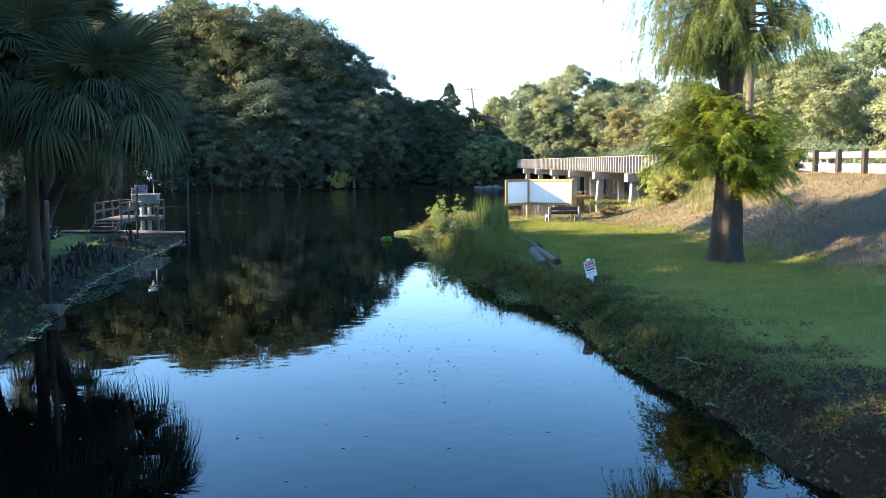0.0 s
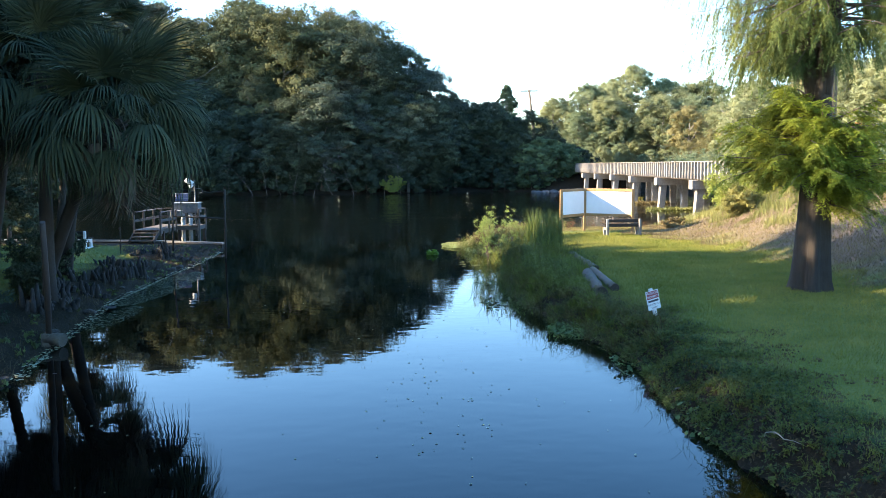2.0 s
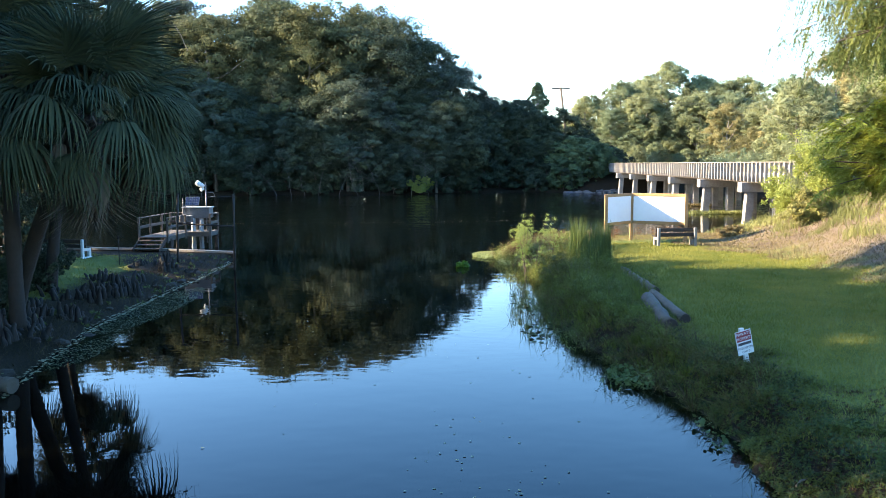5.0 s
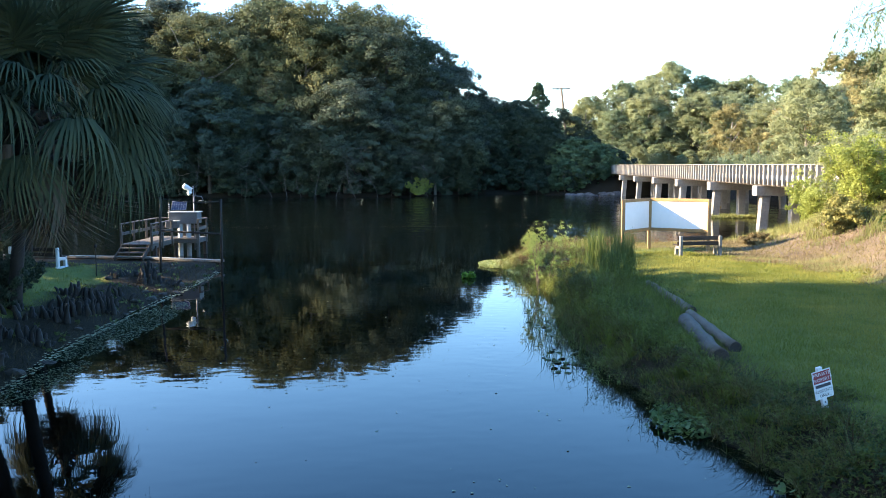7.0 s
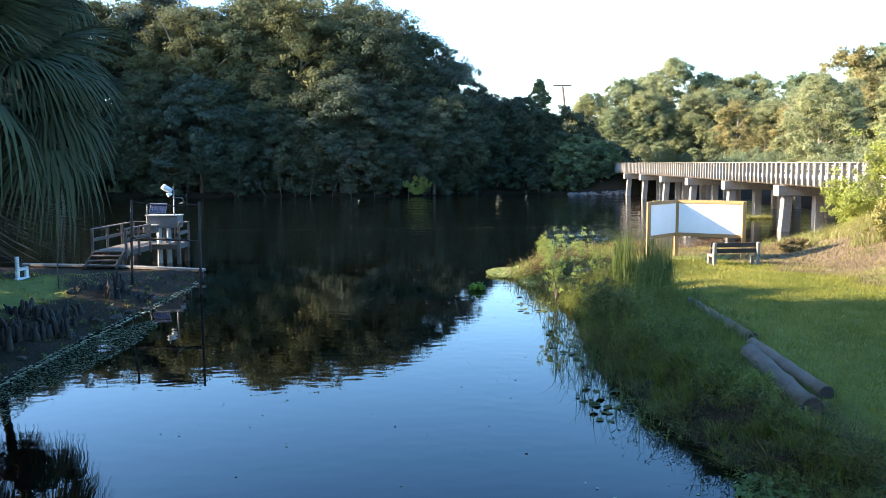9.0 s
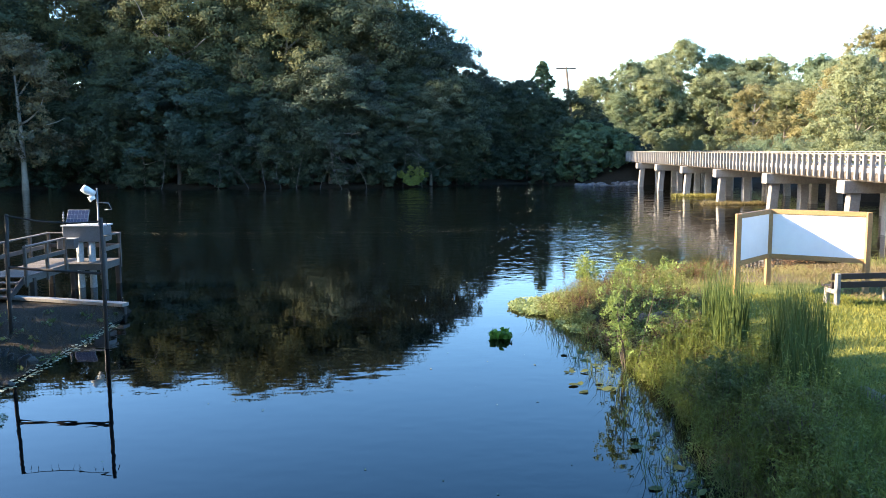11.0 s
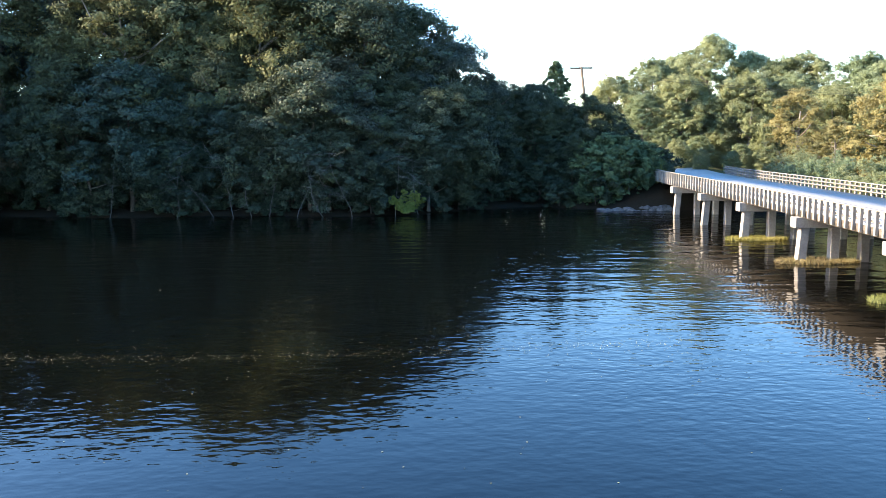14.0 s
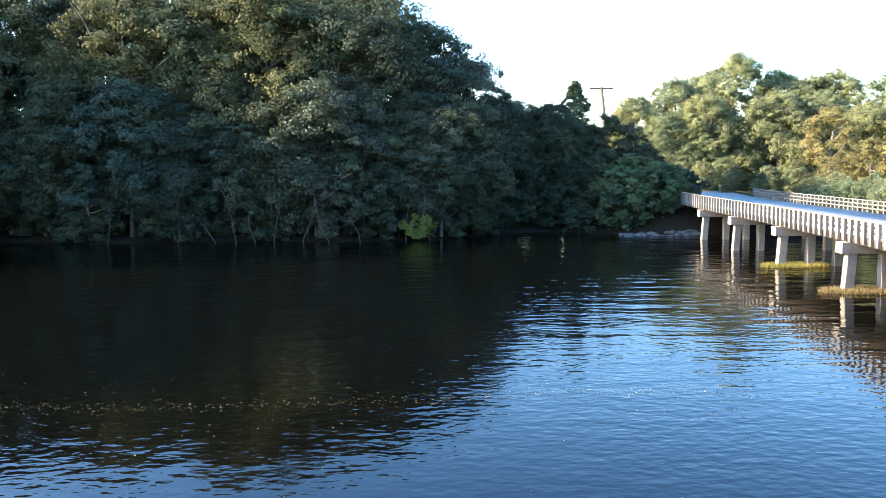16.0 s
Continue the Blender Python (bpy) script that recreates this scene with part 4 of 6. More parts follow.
private_sign()


def beam_between(a, b, w, h, mat, name, parent, label=""):
    """A squared beam from a to b."""
    a, b = Vector(a), Vector(b)
    L = (b - a).length
    bm = slab((0, -w / 2, -h / 2), (L, w / 2, h / 2), min(w, h) * 0.08)
    x = (b - a).normalized()
    z = Vector((0, 0, 1)) if abs(x.z) < 0.95 else Vector((0, 1, 0))
    y = z.cross(x).normalized()
    z = x.cross(y)
    bmesh.ops.transform(bm, matrix=Matrix.Translation(a) @ Matrix((x, y, z)).transposed().to_4x4(), verts=bm.verts)
    return part(name, bm, mat, parent, label)


def notice_board():
    t = thing("notice_board", (0, 0, 0), "blank white two-panel notice board in a pine frame", "notice board")
    corners = [(7.31, 50.38), (8.76, 52.05), (10.9, 50.74)]
    for x, y in corners:
        beam_between((x, y, zof(x, y) - 0.3), (x, y, 3.04), 0.14, 0.14, M_PINE, "post", t)
    for (x0, y0), (x1, y1) in zip(corners, corners[1:]):
        d = Vector((x1 - x0, y1 - y0, 0)).normalized()
        n = Vector((d.y, -d.x, 0))
        a, b = Vector((x0, y0, 0)) + d * 0.05, Vector((x1, y1, 0)) - d * 0.05
        face = beam_between(a + Vector((0, 0, 2.36)), b + Vector((0, 0, 2.36)), 0.02, 1.2, M_PANEL, "panel", t, "blank white panel")
        for z in (1.72, 2.98):
            beam_between(a + n * 0.012 + Vector((0, 0, z)), b + n * 0.012 + Vector((0, 0, z)), 0.07, 0.13, M_PINE, "frame_rail", t)


notice_board()


def slatted_bench(name, label, end_mat, slat_mat, place, turn, width=1.85):
    t = thing(name, place, label, "bench", turn=turn)
    for s in (-1, 1):
        bm = bmesh.new()
        x = s * (width / 2 - 0.12)
        box(bm, (x - 0.06, -0.28, -0.05), (x + 0.06, -0.16, 0.80), 0.02)
        box(bm, (x - 0.06, -0.28, 0.28), (x + 0.06, 0.26, 0.42), 0.02)
        box(bm, (x - 0.06, 0.14, -0.05), (x + 0.06, 0.27, 0.42), 0.02)
        box(bm, (x - 0.07, -0.34, -0.06), (x + 0.07, 0.33, 0.03), 0.02)
        part("end_frame", bm, end_mat, t)
    for z in (0.50, 0.71):
        part("back_slat", slab((-width / 2, -0.15, z - 0.075), (width / 2, -0.105, z + 0.075), 0.008), slat_mat, t)
    for y in (-0.05, 0.09, 0.23):
        part("seat_slat", slab((-width / 2, y - 0.06, 0.42), (width / 2, y + 0.06, 0.46), 0.008), slat_mat, t)
    return t


slatted_bench("park_bench", "dark wooden slat bench with pale concrete ends facing the river", M_BENCHEND, M_DARKWOOD, (10.05, 49.2, zof(10.05, 49.2)), 8)


LOGS = [((6.4, 36.8), (6.42, 41.6), 0.12, 1), ((6.2, 32.9), (6.22, 36.3), 0.125, 2), ((5.66, 32.2), (5.92, 35.6), 0.17, 3)]


def log(a, b, r, seed):
    rng = np.random.default_rng(seed)
    a, b = Vector(a), Vector(b)
    mid = (a + b) / 2
    t = thing("log", tuple(mid), "weathered grey utility log lying along the bank", "log", "logs on the bank")
    n = 9
    pts = [a.lerp(b, i / (n - 1)) - mid + Vector(rng.normal(size=3)) * 0.01 for i in range(n)]
    part("log_body", tube(bmesh.new(), pts, [r * rng.uniform(0.94, 1.05) for _ in range(n)], 14, True), M_LOG, t)
    way = (a - b).normalized()
    e = bmesh.new()
    tube(e, [pts[0] + way * 0.004, pts[0] + way * 0.012], [r * 0.97, r * 0.93], 14, True)
    part("cut_end", e, M_DARKWOOD, t, "dark rotting cut end")


for k, (x, y, s) in enumerate([(4.75, 48.0, 0.22), (4.45, 48.35, 0.14), (5.1, 47.2, 0.18), (4.9, 47.6, 0.12)]):
    bm = bmesh.new()
    bmesh.ops.create_icosphere(bm, subdivisions=3, radius=1)
    for v in bm.verts:
        v.co *= 1 + 0.3 * noise.noise(v.co * 1.6 + Vector((k * 9, 0, 0))) + 0.1 * noise.noise(v.co * 5)
    ob = new("stone", from_bm("stone", bm, M_GREYWOOD))
    ob.matrix_basis = Matrix.Translation((x, y, zof(x, y) + s * 0.5)) @ Matrix.Diagonal((s * 1.2, s, s * 0.8, 1))
    tagged(ob, "brownish weathered stone among the weeds", "stone", "stones on the point")

for (x0, y0), (x1, y1), r, seed in LOGS:
    log((x0, y0, zof(x0, y0) + r * 0.75), (x1, y1, zof(x1, y1) + r * 0.75), r, seed)

marker = thing("hazard_marker", (19.6, 46.0, DECK - 0.4), "orange and black striped hazard marker on a post", "road sign")
part("post", slab((-0.03, -0.03, 0), (0.03, 0.03, 3.0), 0.004), M_STEEL, marker)
plate = part("marker_plate", slab((-0.23, -0.05, 2.05), (0.23, -0.035, 2.95), 0.004), M_ORANGE, marker)
for k in range(3):
    bm = bmesh.new()
    z = 2.1 + 0.27 * k
    vs = [bm.verts.new(p) for p in ((-0.22, -0.0535, z + 0.13), (0.22, -0.0535, z - 0.07), (0.22, -0.0535, z + 0.07), (-0.22, -0.0535, z + 0.27))]
    bm.faces.new(vs)
    bmesh.ops.solidify(bm, geom=bm.faces[:], thickness=0.003)
    part("black_stripe", bm, M_BLACK, plate)


def utility_pole(base, top, r, arm, label):
    t = thing("utility_pole", base, label, "pole")
    b, p = Vector(base), Vector(top)
    part("shaft", tube(bmesh.new(), [Vector((0, 0, -0.5)), (p - b) * 0.5, p - b], [r, r * 0.85, r * 0.7], 10), M_LOG, t)
    if arm:
        part("cross_arm", slab((-arm, -0.1, -0.4), (arm, 0.1, -0.15), 0.01, Matrix.Translation(p - b)), M_LOG, t)
        for k in (-0.95, -0.4, 0.4, 0.95):
            part("insulator", tube(bmesh.new(), [Vector((k * arm, 0, -0.2)) + p - b, Vector((k * arm, 0, -0.02)) + p - b], [0.05, 0.03], 6), M_STEEL, t)


utility_pole((22.4, 180.6, 1.5), (20.3, 180.6, 19.4), 0.3, 1.8, "leaning wooden utility pole with a crossarm")
utility_pole((17.7, 44.6, 1.5), (17.5, 44.2, 13.5), 0.2, 0, "grey wooden utility pole beside the road")

# stone slab at the corner of the cove
slab_ob = thing("stone_slab", (6.9, 15.75, 0.1), "pale concrete slab at the water's edge", "slab", turn=28)
part("slab_block", slab((-0.5, -0.5, -0.3), (1.4, 0.35, 0.12), 0.03), M_CONCRETE, slab_ob)
# far road sign
rs = thing("road_sign", (38.2, 180.0, 2.2), "small dark blue road sign on a thin post", "road sign")
part("post", slab((-0.05, -0.05, 0), (0.05, 0.05, 4.2), 0.01), M_STEEL, rs)
M_BLUE = surface("sign_blue", (0.03, 0.06, 0.18), (0.05, 0.09, 0.25), 4, 0.4, 8, 0.0005)
part("plate", slab((-0.5, -0.09, 3.2), (0.5, -0.06, 4.3), 0.02), M_BLUE, rs)


# ---- plants on the right bank ----
def scatter(rng, n, x0, x1, y0, y1, keep):
    x, y = rng.uniform(x0, x1, n), rng.uniform(y0, y1, n)
    dr = poly_dist(x, y, SHORE_RIGHT) * np.where(inside(x, y, RING_RIGHT), 1, -1)
    k = keep(x, y, dr)
    x, y = x[k], y[k]
    return np.stack([x, y, height(x, y) - 0.02], 1)


def stuff(name, vf, mat, label, category):
    return tagged(new(name, mesh_np(name, *vf, mat)), label, category, kind="stuff")


def ragged(x, y):
    return np.sin(x * 2.3 + y) * np.sin(y * 1.9 - x * 0.7) + 0.6 * np.sin(y * 5.1 + x * 3.7) + 0.4 * np.sin(x * 9.1 - y * 6.3)


def lawn_blades():
    rng = np.random.default_rng(11)
    r = scatter(rng, 330000, 3.8, 14.5, 15, 51, lambda x, y, d: (x < 13.2 - 2.6 * smooth((y - 42) / 8) + 0.5 * np.sin(y * 2.1)) & (y < 50.5) & (d > 0.8 + 1.2 * smooth((22 - y) / 5) + 0.6 * ragged(x, y)) & (rng.uniform(size=len(x)) < np.clip((30 / (y - 2)) ** 1.5, 0.1, 1)))
    stuff("lawn", blades(rng, r, rng.uniform(0.035, 0.09, len(r)) * np.interp(r[:, 1], [15, 50], [1, 1.6]), np.interp(r[:, 1], [15, 50], [0.009, 0.03]), 0.8, 1), M_GRASS, "short green mown lawn on the river bank", "grass")
    r = scatter(rng, 120000, 10.2, 20, 27, 61, lambda x, y, d: (d > 0.3) & (x < road_left(y) - 0.5) & (x > 12.9 - 2.6 * smooth((y - 42) / 8) + 0.5 * np.sin(y * 2.1)))
    stuff("dry_grass", blades(rng, r, rng.uniform(0.04, 0.14, len(r)), 0.03, 1.0, 1), M_STRAW, "dry straw-coloured grass on the road embankment", "grass")
    r = scatter(rng, 16000, -22, -9, 30, 53, lambda x, y, d: poly_dist(x, y, SHORE_LEFT) > 2.6)
    r = r[inside(r[:, 0], r[:, 1], RING_LEFT)]
    stuff("lawn", blades(rng, r, rng.uniform(0.05, 0.12, len(r)), 0.03, 0.8, 1), M_GRASS, "green grass on the shaded bank", "grass")


lawn_blades()


def bank_scrub():
    rng = np.random.default_rng(17)
    cs = scatter(rng, 240, 12.5, 19.5, 42, 58, lambda x, y, d: (x < road_left(y) - 0.6) & (d > 0.8) & (x > 14.2 + 0.1 * (50 - y)))
    r = np.repeat(cs, 70, axis=0) + rng.normal(size=(len(cs) * 70, 3)) * np.array([0.22, 0.22, 0])
    r[:, 2] = height(r[:, 0], r[:, 1])
    h = np.repeat(rng.uniform(0.15, 0.6, len(cs)), 70) * rng.uniform(0.5, 1.0, len(r))
    stuff("scrub_grass", blades(rng, r, h, 0.02, 0.7, 2), M_STRAWGREEN, "tufts of tall yellowing grass on the embankment", "grass")


bank_scrub()


def bank_weeds():
    rng = np.random.default_rng(12)
    # rough grass and weeds along the water's edge
    c = scatter(rng, 2600, 2, 9, 15.5, 30, lambda x, y, d: (d > -0.02) & (d < 1.3 + 0.45 * ragged(x, y)) & (rng.uniform(size=len(x)) < np.interp(y, [16, 20, 26, 30], [0.10, 0.25, 0.6, 0.9])))
    stuff("bank_grass", tussocks(rng, c, 26, rng.uniform(0.03, 0.12, len(c)), rng.uniform(0.08, 0.26, len(c)), 0.010, 0.9), M_REED, "rough green grass hanging over the bank", "grass")
    c = scatter(rng, 3000, 2, 7, 28, 43, lambda x, y, d: (d > 0.15) & (d < 2.3) & (x < np.where(y < 36, 5.5, 6.2)) & (ragged(x * 0.6, y * 0.6) > -0.7) & (rng.uniform(size=len(x)) < np.interp(d, [0, 0.6, 2.3], [0.5, 1, 0.8])))
    stuff("tall_bank_grass", tussocks(rng, c, 34, rng.uniform(0.05, 0.16, len(c)), rng.uniform(0.2, 0.62, len(c)) * np.interp(c[:, 1], [29, 33, 42], [0.6, 0.9, 1.1]), 0.013, 0.6), M_TALLGRASS, "tall green grass leaning over the bank", "grass")
    c = scatter(rng, 560, 2.5, 6.4, 27, 46, lambda x, y, d: (d > -0.1) & (d < 1.5))
    stuff("dead_grass", tussocks(rng, c, 20, rng.uniform(0.05, 0.2, len(c)), rng.uniform(0.3, 0.8, len(c)), 0.008, 1.3), M_LITTER, "dead brown grass among the green", "grass")
    c = scatter(rng, 9000, 2, 9, 15.5, 40, lambda x, y, d: (d > 0.05) & (d < 1.35 + 0.4 * ragged(x, y)) & (rng.uniform(size=len(x)) < np.interp(y, [16, 20, 24, 30, 38], [0.22, 0.4, 1.0, 0.8, 0.4])))
    c[:, 2] += rng.uniform(0.0, 0.16, len(c))
    stuff("bank_weeds", leaves(rng, c, rng.uniform(0.04, 0.15, len(c)), 26, 0.022, 0.7, 1.9), M_BANKWEED, "low dark leafy weeds on the bank", "weeds")
    r = scatter(rng, 9000, 2, 9.5, 15.5, 46, lambda x, y, d: (d > -0.25) & (d < 1.5 + 0.5 * ragged(x, y)) & (rng.uniform(size=len(x)) < np.interp(y, [16, 28, 34], [1, 0.6, 0.3])))
    stuff("dead_stalks", blades(rng, r, rng.uniform(0.08, 0.40, len(r)), rng.uniform(0.004, 0.011, len(r)), 2.4, 3), M_LITTER, "dead brown stalks and twigs on the bank", "weeds")
    c = scatter(rng, 7000, 4.5, 10, 14.5, 27, lambda x, y, d: (d > 0.0) & (d < 2.6 + 0.7 * ragged(x, y)))
    c[:, 2] += 0.025
    stuff("leaf_litter", leaves(rng, c, np.full(len(c), 0.05), 3, 0.035, 0.25, 1.6), M_LITTER, "brown fallen leaves on the muddy bank", "litter")
    r = scatter(rng, 5200, 2.5, 7, 17, 37, lambda x, y, d: (d > -0.55) & (d < 0.05) & (rng.uniform(size=len(x)) < 0.25 + 0.5 * (np.sin(y * 2.7) > 0.2)))
    r[:, 2] = np.maximum(r[:, 2], -0.08)
    stuff("edge_stalks", blades(rng, r, rng.uniform(0.12, 0.5, len(r)), rng.uniform(0.005, 0.010, len(r)), 1.3, 3), M_BANKWEED, "thin bent stalks standing in the water's edge", "weeds")
    for (x0, y0), (x1, y1), r, seed in LOGS:
        k = rng.uniform(0, 1, 900)
        gx, gy = x0 + (x1 - x0) * k + rng.choice([-0.17, 0.17], 900) + rng.normal(size=900) * 0.05, y0 + (y1 - y0) * k
        stuff("log_grass", blades(rng, np.column_stack([gx, gy, height(gx, gy)]), rng.uniform(0.1, 0.26, 900), 0.012, 0.7, 2), M_REED, "uncut grass along the fallen logs", "grass")
    # leafy plants over the bank, low beside the lawn and tall towards the point
    r = scatter(rng, 20000, 2, 9, 16, 31, lambda x, y, d: (d > -0.04) & (d < 1.6 + 0.45 * ragged(x, y)) & (rng.uniform(size=len(x)) < np.interp(y, [16, 19.5, 23, 31], [0.03, 0.16, 0.9, 1.0])))
    r[:, 2] = np.maximum(r[:, 2], -0.03)
    stuff("bank_herbs", herbs(rng, r, rng.uniform(0.06, 0.24, len(r)) * (0.8 + 0.35 * ragged(r[:, 0] * 0.8, r[:, 1] * 0.8)).clip(0.4, 1.5), 0.055, 13, 0.8, 0.42), M_BANKHERB, "dense low leafy plants covering the bank", "weeds")
    r = scatter(rng, 11000, 2, 7, 28.5, 46, lambda x, y, d: (d > np.interp(y, [29, 37, 40], [0.55, 0.45, -0.25])) & (d < 2.1) & (x < np.where(y < 36, 5.45, 6.0)) & (ragged(x * 0.9 + 2, y * 0.9) > -0.25))
    r[:, 2] = np.maximum(r[:, 2], -0.05)
    h = rng.uniform(0.35, 1.0, len(r)) * np.interp(r[:, 1], [28.5, 31, 35, 42, 46], [0.35, 0.7, 1.05, 1.2, 0.9]) * np.clip(0.75 + 0.45 * ragged(r[:, 0] * 0.9 + 2, r[:, 1] * 0.9), 0.35, 1.5) * np.where((r[:, 1] < 40) & (r[:, 0] > 4.7), 0.45, 1.0)
    stuff("tall_herbs", herbs(rng, r, h, 0.105, 16, 0.45, 0.2, 0.1), M_TALLHERB, "tall leafy green plants leaning over the water", "weeds")
    c = scatter(rng, 900, 2.5, 6, 27, 41, lambda x, y, d: (d > -0.15) & (d < 0.95) & (ragged(x, y) > -0.9))
    c[:, 2] = np.maximum(c[:, 2], -0.03)
    stuff("hanging_dead_grass", tussocks(rng, c, 26, rng.uniform(0.05, 0.16, len(c)), rng.uniform(0.2, 0.55, len(c)), 0.010, 1.5), M_HANGING, "brown dead grass hanging down the bank", "grass")
    r = scatter(rng, 2600, 2, 6, 29, 50, lambda x, y, d: (d > -1.0) & (d < 0.0) & (rng.uniform(size=len(x)) < np.exp(d * 2.2)) & (np.sin(y * 1.9) > -0.55))
    r[:, 2] = -0.1
    stuff("wading_herbs", herbs(rng, r, rng.uniform(0.3, 0.75, len(r)), 0.10, 11, 0.9, 0.2), M_TALLHERB, "leafy stalks standing in the shallow water", "weeds")
    r = scatter(rng, 1500, 2, 7, 20, 47, lambda x, y, d: (d > -0.35) & (d < 0.6) & (np.sin(y * 1.1 + 1) > 0.1))
    r[:, 2] = np.maximum(r[:, 2], -0.05)
    stuff("dead_tangle", blades(rng, r, rng.uniform(0.25, 0.7, len(r)), rng.uniform(0.006, 0.014, len(r)), 2.0, 4), M_DEADSTALK, "tangle of pale dead stalks at the water's edge", "weeds")
    # pale bent twigs by the waterline
    for k, (x, y) in enumerate([(5.6, 22.4), (5.9, 21.0), (5.7, 19.6), (5.4, 24.3)]):
        t = thing("fallen_branch", (x, y, zof(x, y) + 0.05), "pale dead branch lying on the bank", "branch", "fallen branches")
        bm = bmesh.new()
        a = rng.uniform(0, 6.28)
        pts = limb_path(rng, (0, 0, 0.02), (math.cos(a), math.sin(a), 0.25), rng.uniform(0.4, 0.8), 6, 0.3, -0.25)
        tube(bm, pts, [0.016, 0.015, 0.013, 0.011, 0.008, 0.006, 0.003], 5, True)
        tube(bm, limb_path(rng, pts[2], (math.sin(a), -math.cos(a), 0.3), 0.25, 3, 0.3, 0.0), [0.009, 0.007, 0.005, 0.003], 4, False)
        part("dead_limb", bm, M_PALEBARK, t)
    # one tuft of tall pale grass on the lawn's edge
    t = thing("grass_tuft", (7.0, 23.4, zof(7.0, 23.4)), "tuft of tall pale grass at the lawn's edge", "grass")
    q = rng.normal(size=(90, 2)) * 0.09
    under("blade_tuft", mesh_np("blade_tuft", *blades(rng, np.column_stack([q, np.full(90, -0.02)]), rng.uniform(0.25, 0.55, 90), 0.008, 0.5, 3), M_STRAWGREEN), t)


M_TALLGRASS = leaf_material("tall_grass_leaves", (0.06, 0.085, 0.016), (0.23, 0.26, 0.06), 0.4, 0.6, 0.8)
M_BANKWEED = leaf_material("bank_weed_leaves", (0.030, 0.048, 0.020), (0.105, 0.135, 0.055), 0.3, 0.6, 1.5)
M_BANKHERB = leaf_material("bank_herb_leaves", (0.050, 0.074, 0.022), (0.145, 0.18, 0.055), 0.35, 0.6, 0.9, even=True)
M_TALLHERB = leaf_material("tall_herb_leaves", (0.055, 0.080, 0.020), (0.18, 0.215, 0.060), 0.35, 0.6, 0.7, even=True)
M_DEADSTALK = leaf_material("dead_stalks", (0.10, 0.075, 0.05), (0.26, 0.20, 0.13), 0.1, 0.8, 2.0, even=True)
M_HANGING = leaf_material("hanging_grass", (0.055, 0.05, 0.024), (0.17, 0.15, 0.07), 0.2, 0.8, 0.8, tips=(0.13, 0.14, 0.045), even=True)
M_LITTER = leaf_material("leaf_litter", (0.030, 0.021, 0.012), (0.15, 0.105, 0.06), 0.1, 0.8, 2.0)
bank_weeds()


def spit_plants():
    """The overgrown point by the notice board."""
    rng = np.random.default_rng(13)
    r = scatter(rng, 20000, 1.2, 7.2, 36, 57, lambda x, y, d: (d > -0.4) & (d < 3.6) & (x < 6.3 + 0.02 * (y - 36)) & (rng.uniform(size=len(x)) < 0.75))
    h = rng.uniform(0.2, 0.75, len(r)) * np.interp(r[:, 1], [36, 42, 46, 50, 57], [0.9, 1.1, 0.7, 0.4, 0.35])
    stuff("tall_grass", blades(rng, r, h, rng.uniform(0.01, 0.022, len(r)), 0.7, 2), M_REED, "tall green grass and sedge on the point", "grass")
    c = scatter(rng, 330, 1.4, 7, 36, 52, lambda x, y, d: (d > -0.3) & (d < 3.2))
    c[:, 2] += rng.uniform(0.0, 0.4, len(c))
    stuff("leafy_weeds", leaves(rng, c, rng.uniform(0.10, 0.24, len(c)), 44, 0.018, 0.8, 2.6), M_WEED, "leafy weeds at the water's edge", "weeds")
    r = scatter(rng, 5000, 1.6, 6.5, 36, 55, lambda x, y, d: (d > -0.6) & (d < 2.2) & (ragged(x * 0.7, y * 0.7) > -0.2))
    stuff("brown_stalks", blades(rng, r, rng.uniform(0.2, 0.75, len(r)), 0.010, 1.6, 3), M_LITTER, "dead brown stalks tangled on the point", "weeds")
    c = scatter(rng, 330, 1.6, 6.5, 46.5, 57.5, lambda x, y, d: (d > -0.2) & (d < 3.4))
    c[:, 2] += rng.uniform(0.0, 0.3, len(c))
    stuff("dry_weeds", leaves(rng, c, rng.uniform(0.1, 0.25, len(c)), 60, 0.017, 0.9, 3.0), M_STRAWGREEN, "yellowing seedy weeds on the point", "weeds")
    c = scatter(rng, 40, 2.6, 9, 46, 57, lambda x, y, d: (d > 0.0) & (d < 3.0))
    c[:, 2] += rng.uniform(0.1, 0.5, len(c))
    stuff("red_weeds", leaves(rng, c, rng.uniform(0.1, 0.25, len(c)), 50, 0.02, 0.8, 2.4), M_RED, "reddish brown weeds on the point", "weeds")
    r = scatter(rng, 6500, 1.2, 8.5, 45, 58, lambda x, y, d: (d > -0.35) & (d < 3.2) & (x < 4.8 + 0.35 * (y - 45)) & (ragged(x * 0.8, y * 0.8) > -0.5))
    r[:, 2] = np.maximum(r[:, 2], -0.05)
    k = ragged(r[:, 0] * 0.55 + 1, r[:, 1] * 0.55) + rng.normal(size=len(r)) * 0.35
    for name, pick, mat, label in (("point_herbs", k > 0.15, M_TALLHERB, "leafy green plants on the overgrown point"), ("seedy_herbs", (k <= 0.15) & (k > -0.6), M_STRAWGREEN, "yellowing seedy plants on the overgrown point"), ("russet_herbs", k <= -0.6, M_RED, "reddish brown plants on the overgrown point")):
        q = r[pick]
        stuff(name, herbs(rng, q, rng.uniform(0.2, 0.62, len(q)), 0.085, 15, 0.6, 0.25), mat, label, "weeds")
    r = scatter(rng, 26000, 2.5, 15, 50.5, 62, lambda x, y, d: (d > 0.05) & (y > 51 + 0.12 * (x - 3)))
